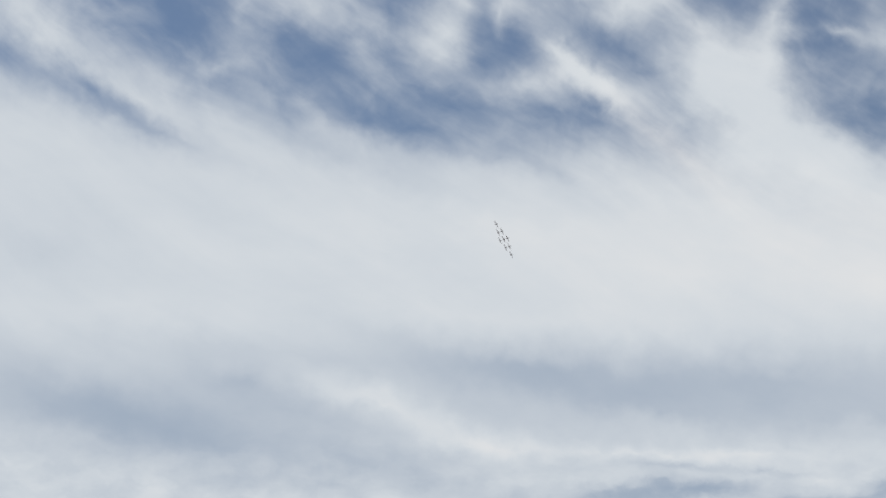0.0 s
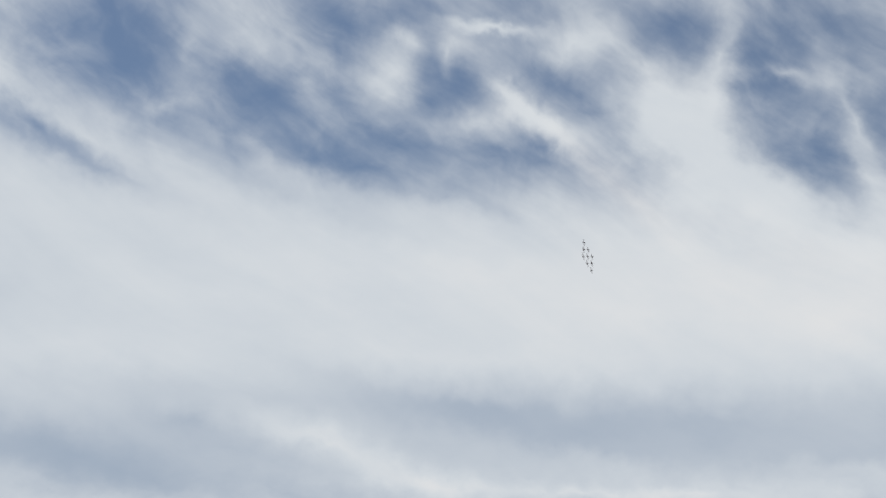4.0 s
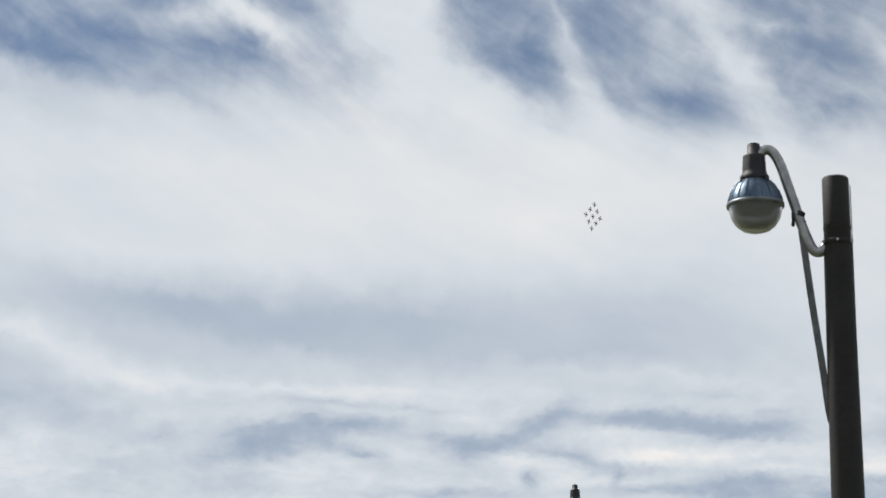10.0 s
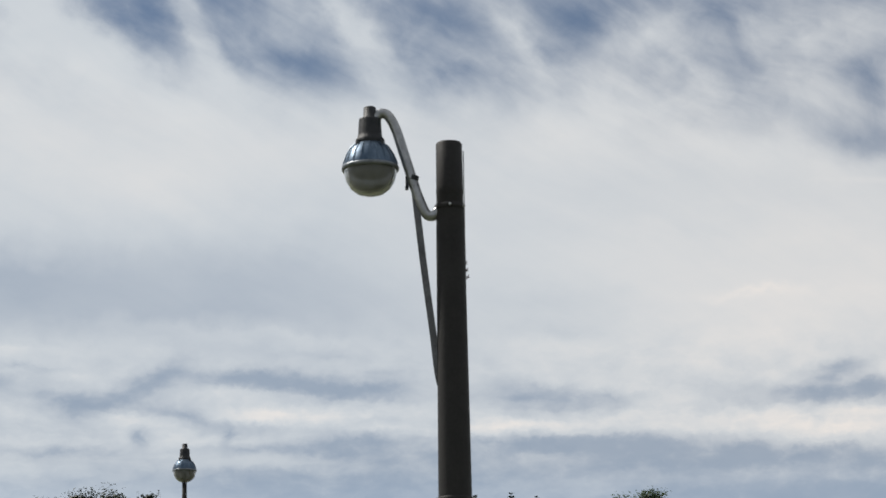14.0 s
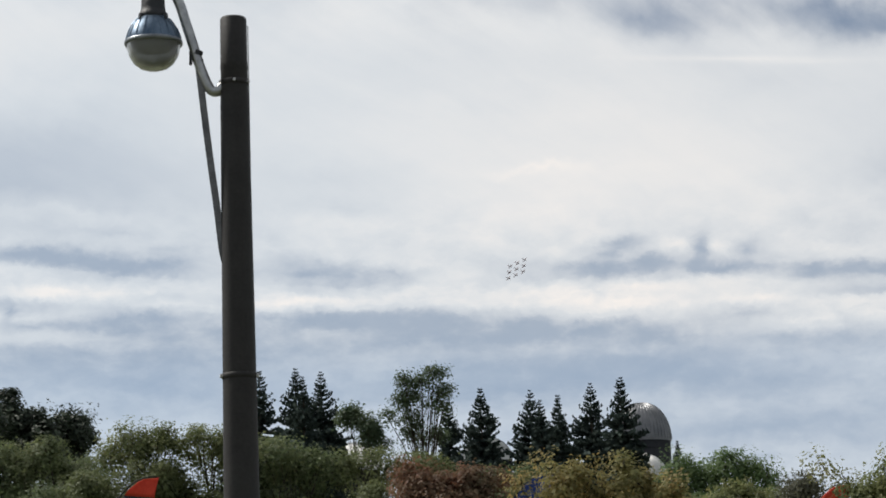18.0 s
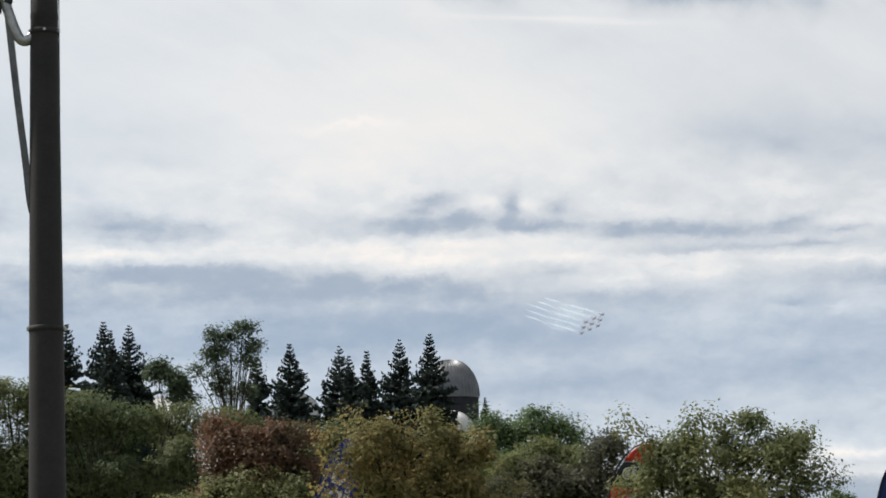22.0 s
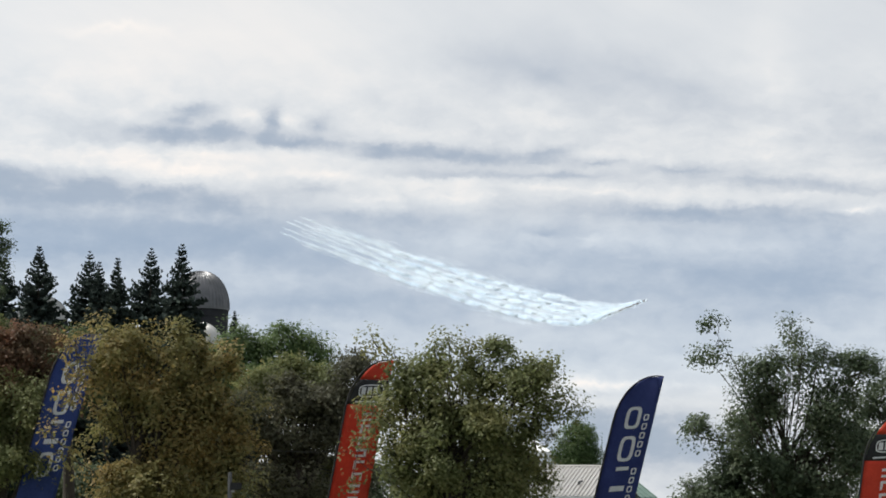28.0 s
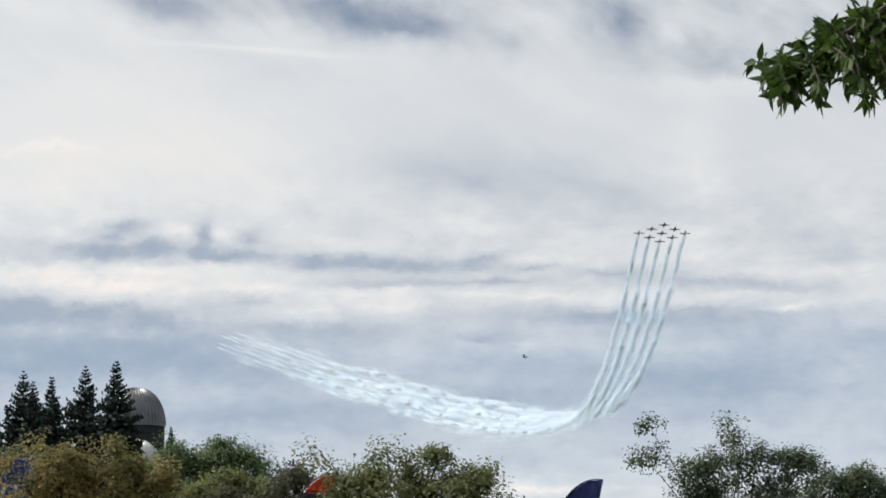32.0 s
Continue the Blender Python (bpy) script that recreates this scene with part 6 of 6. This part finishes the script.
def drifted(m, age, spread, wash):
    """Smoke is pushed down by the wings' wash, drifts with the wind, and spreads."""
    return Matrix.Translation(wash * 8.0 * (1 - math.exp(-age / 1.3)) + Vector((0.3, -0.3, -0.1)) * age + spread * age) @ m


def stored(m):
    """Before it is let out a wisp lies below the ground under its place."""
    p = m.translation
    return Matrix.Translation((p.x, p.y, -60.0)) @ m.to_3x3().to_4x4()


WISPS = []


def lay_smoke():
    n = int((32.0 - SMOKE_ON) / WISP_TIME) + 1
    rng = random.Random(5)
    for i, slot in enumerate(SMOKERS):
        trail = thing("smoke_trail", Matrix.Identity(4), "white streaming smoke trail behind a display jet", "smoke", "smoke trails")
        for k in range(n):
            start = SMOKE_ON + k * WISP_TIME
            kinds = DENSE if start > 28.2 else MILD
            ob = part("dense_wisp", SPARSE[k % 2] if k < 4 else kinds[(k + 2 * i) % 5], M_SMOKE, trail)
            spread = Vector((rng.gauss(0, 0.25), 0, rng.gauss(0, 0.3)))
            WISPS.append((ob, slot, start, 0.0, spread))
            for name, delay, kinds in (("thin_wisp", 0.5, HAZE if start < 28.6 else THICK), ("wide_wisp", 2.4, VEIL)):
                if start + delay < 31.9 and k > 0:
                    ob = part(name, FADED[k % 3] if k < (2 if delay < 1 else 5) else kinds[(k + i) % 5], M_SMOKE, trail)
                    spread = Vector((rng.gauss(0, 0.5), 0, rng.gauss(0, 0.5)))
                    WISPS.append((ob, slot, start, delay, spread))


lay_smoke()

# ---- birds ----


def build_bird():
    bird = thing("gull", Matrix.Identity(4), "small dark gull gliding across the sky", "bird", "gulls")
    part("body", jet_rings([(0.24, 0.015, 0.015, 0.0), (0.19, 0.045, 0.045, 0.01), (0.05, 0.07, 0.07, 0.0), (-0.12, 0.05, 0.05, 0.0), (-0.26, 0.06, 0.012, 0.0)], 10), M_BIRD, bird, "", True)
    part("beak", tube(bmesh.new(), [(0, 0.23, 0), (0, 0.3, -0.01)], [0.015, 0.004], 6), M_BIRD, bird)
    for s in (-1, 1):
        part("wing", wing_panel((s * 0.05, 0.1, -0.08, 0.03), (s * 0.32, 0.13, -0.03, 0.12), 0.018), M_BIRD, bird)
        part("wing_end", wing_panel((s * 0.32, 0.13, -0.03, 0.12), (s * 0.66, -0.02, -0.08, 0.07), 0.01), M_BIRD, bird)
    part("tail", wing_panel((-0.05, -0.22, -0.38, 0.0), (0.05, -0.22, -0.38, 0.0), 0.008), M_BIRD, bird)
    return bird


GULL = build_bird()
GULL_B = copy_thing(GULL, Matrix.Identity(4))


# seconds and degrees of lean added by the wind: navy, blue and red banner
GUSTS = (((0, 1.0), (22, 1.5), (23, 1.9), (24, 2.7), (25, 4.0), (26, 2.5), (28, 0.0), (29, 0.4), (30, 0.0), (32, 0.0)),
         ((0, 2.0), (16, 2.2), (20, 2.5), (22, 4.2), (23, 4.2), (25, 2.2), (28, 0.3), (29, 0.9), (32, 0.8)),
         ((0, 2.0), (22, 3.0), (24, 3.2), (25, 2.5), (28, 0.6), (29, 1.1), (30, 0.9), (32, 2.0)))


def motions():
    jet_times = [0.5 * k for k in range(65)]
    for jet, slot in zip(JETS, SLOTS):
        walk(jet, [(t, jet_pose(slot, t)) for t in jet_times])
    for ob, slot, start, delay, spread in WISPS:
        first = start + delay
        rest_time = min(start + WISP_TIME, 32.0)
        rest = trail_pose(slot, rest_time)
        wash = -flight_frame(rest_time)[2] * (1 + 1.8 * min(max((rest_time - 27.6) / 1.6, 0), 1))
        rows = [(0.0, stored(rest)), (first - 1 / 30, stored(rest))]
        if delay == 0.0:
            rows.append((first, trail_pose(slot, start)))
            if rest_time - start > 0.2:
                rows.append((first + 0.18, trail_pose(slot, start + 0.18)))
        else:
            rows.append((first, drifted(rest, delay, spread, wash)))
        if delay == 0.0 and rest_time - start > 0.03:
            rows.append((rest_time, rest))
        if delay == 0.0 and rest_time < 29.5:
            rows.append((rest_time + 1.5, drifted(rest, 1.5, spread, wash)))
        if rest_time < 31.8:
            rows.append((32.0, drifted(rest, 32.0 - rest_time, spread, wash)))
        walk(ob, rows)
    # the banners lean with the gusts
    for i, (ob, m) in enumerate(BANNERS):
        gusts = GUSTS[i] if i < 3 else [(2 * k, 0.35 * math.sin(1.7 * k + 2 * i)) for k in range(17)]
        walk(ob, [(t, m @ Matrix.Rotation(radians(a), 4, "Y")) for t, a in gusts])
    # the airy tree bends with the same gusts
    stand = AIRY_TREE.matrix_world.copy()
    walk(AIRY_TREE, [(t, stand @ Matrix.Rotation(radians(1.3 * a), 4, "Y")) for t, a in GUSTS[0]])
    # the bough sways in the wind
    sway = [(0, 0, 0), (8, -0.05, -0.03), (16, 0.04, 0.03), (22, -0.04, -0.06), (25, 0.05, -0.10), (26, 0.0, 0.0), (27.5, 0.06, 0.07), (28.1, 0.08, 0.1), (28.7, -0.1, -0.16), (29.3, 0.04, 0.1), (30.0, 0.06, 0.16), (30.6, 0.0, 0.06), (31.1, 0.20, 0.15), (32, 0.075, -0.11)]
    walk(BOUGH, [(t, pose(x, 0, z, 0, 8 * x, 0)) for t, x, z in sway])
    far = 240.0
    track = [(0, 60.0, 12.0), (20, 30.0, 8.0), (28, 11.5, 5.2), (29.5, 8.0, 4.7), (30.0, 7.0, 5.2), (30.5, 6.35, 5.85), (31.5, 4.1, 6.85), (32, 3.6, 6.95)]
    walk(GULL, [(t, pose(*polar(far, az, raised(far, el)), -4, 14 if k % 2 else -8, 78)) for k, (t, az, el) in enumerate(track)])
    track = [(0, -62.0, 14.0), (4.5, -45.0, 12.2), (5.0, -43.4, 11.8), (5.5, -41.6, 11.4), (6.0, -40.4, 10.1), (9, -46, 4.0), (32, -70, 7.0)]
    walk(GULL_B, [(t, pose(*polar(far, az, raised(far, el)), -4, 12 if k % 2 else -8, -60)) for k, (t, az, el) in enumerate(track)])


motions()
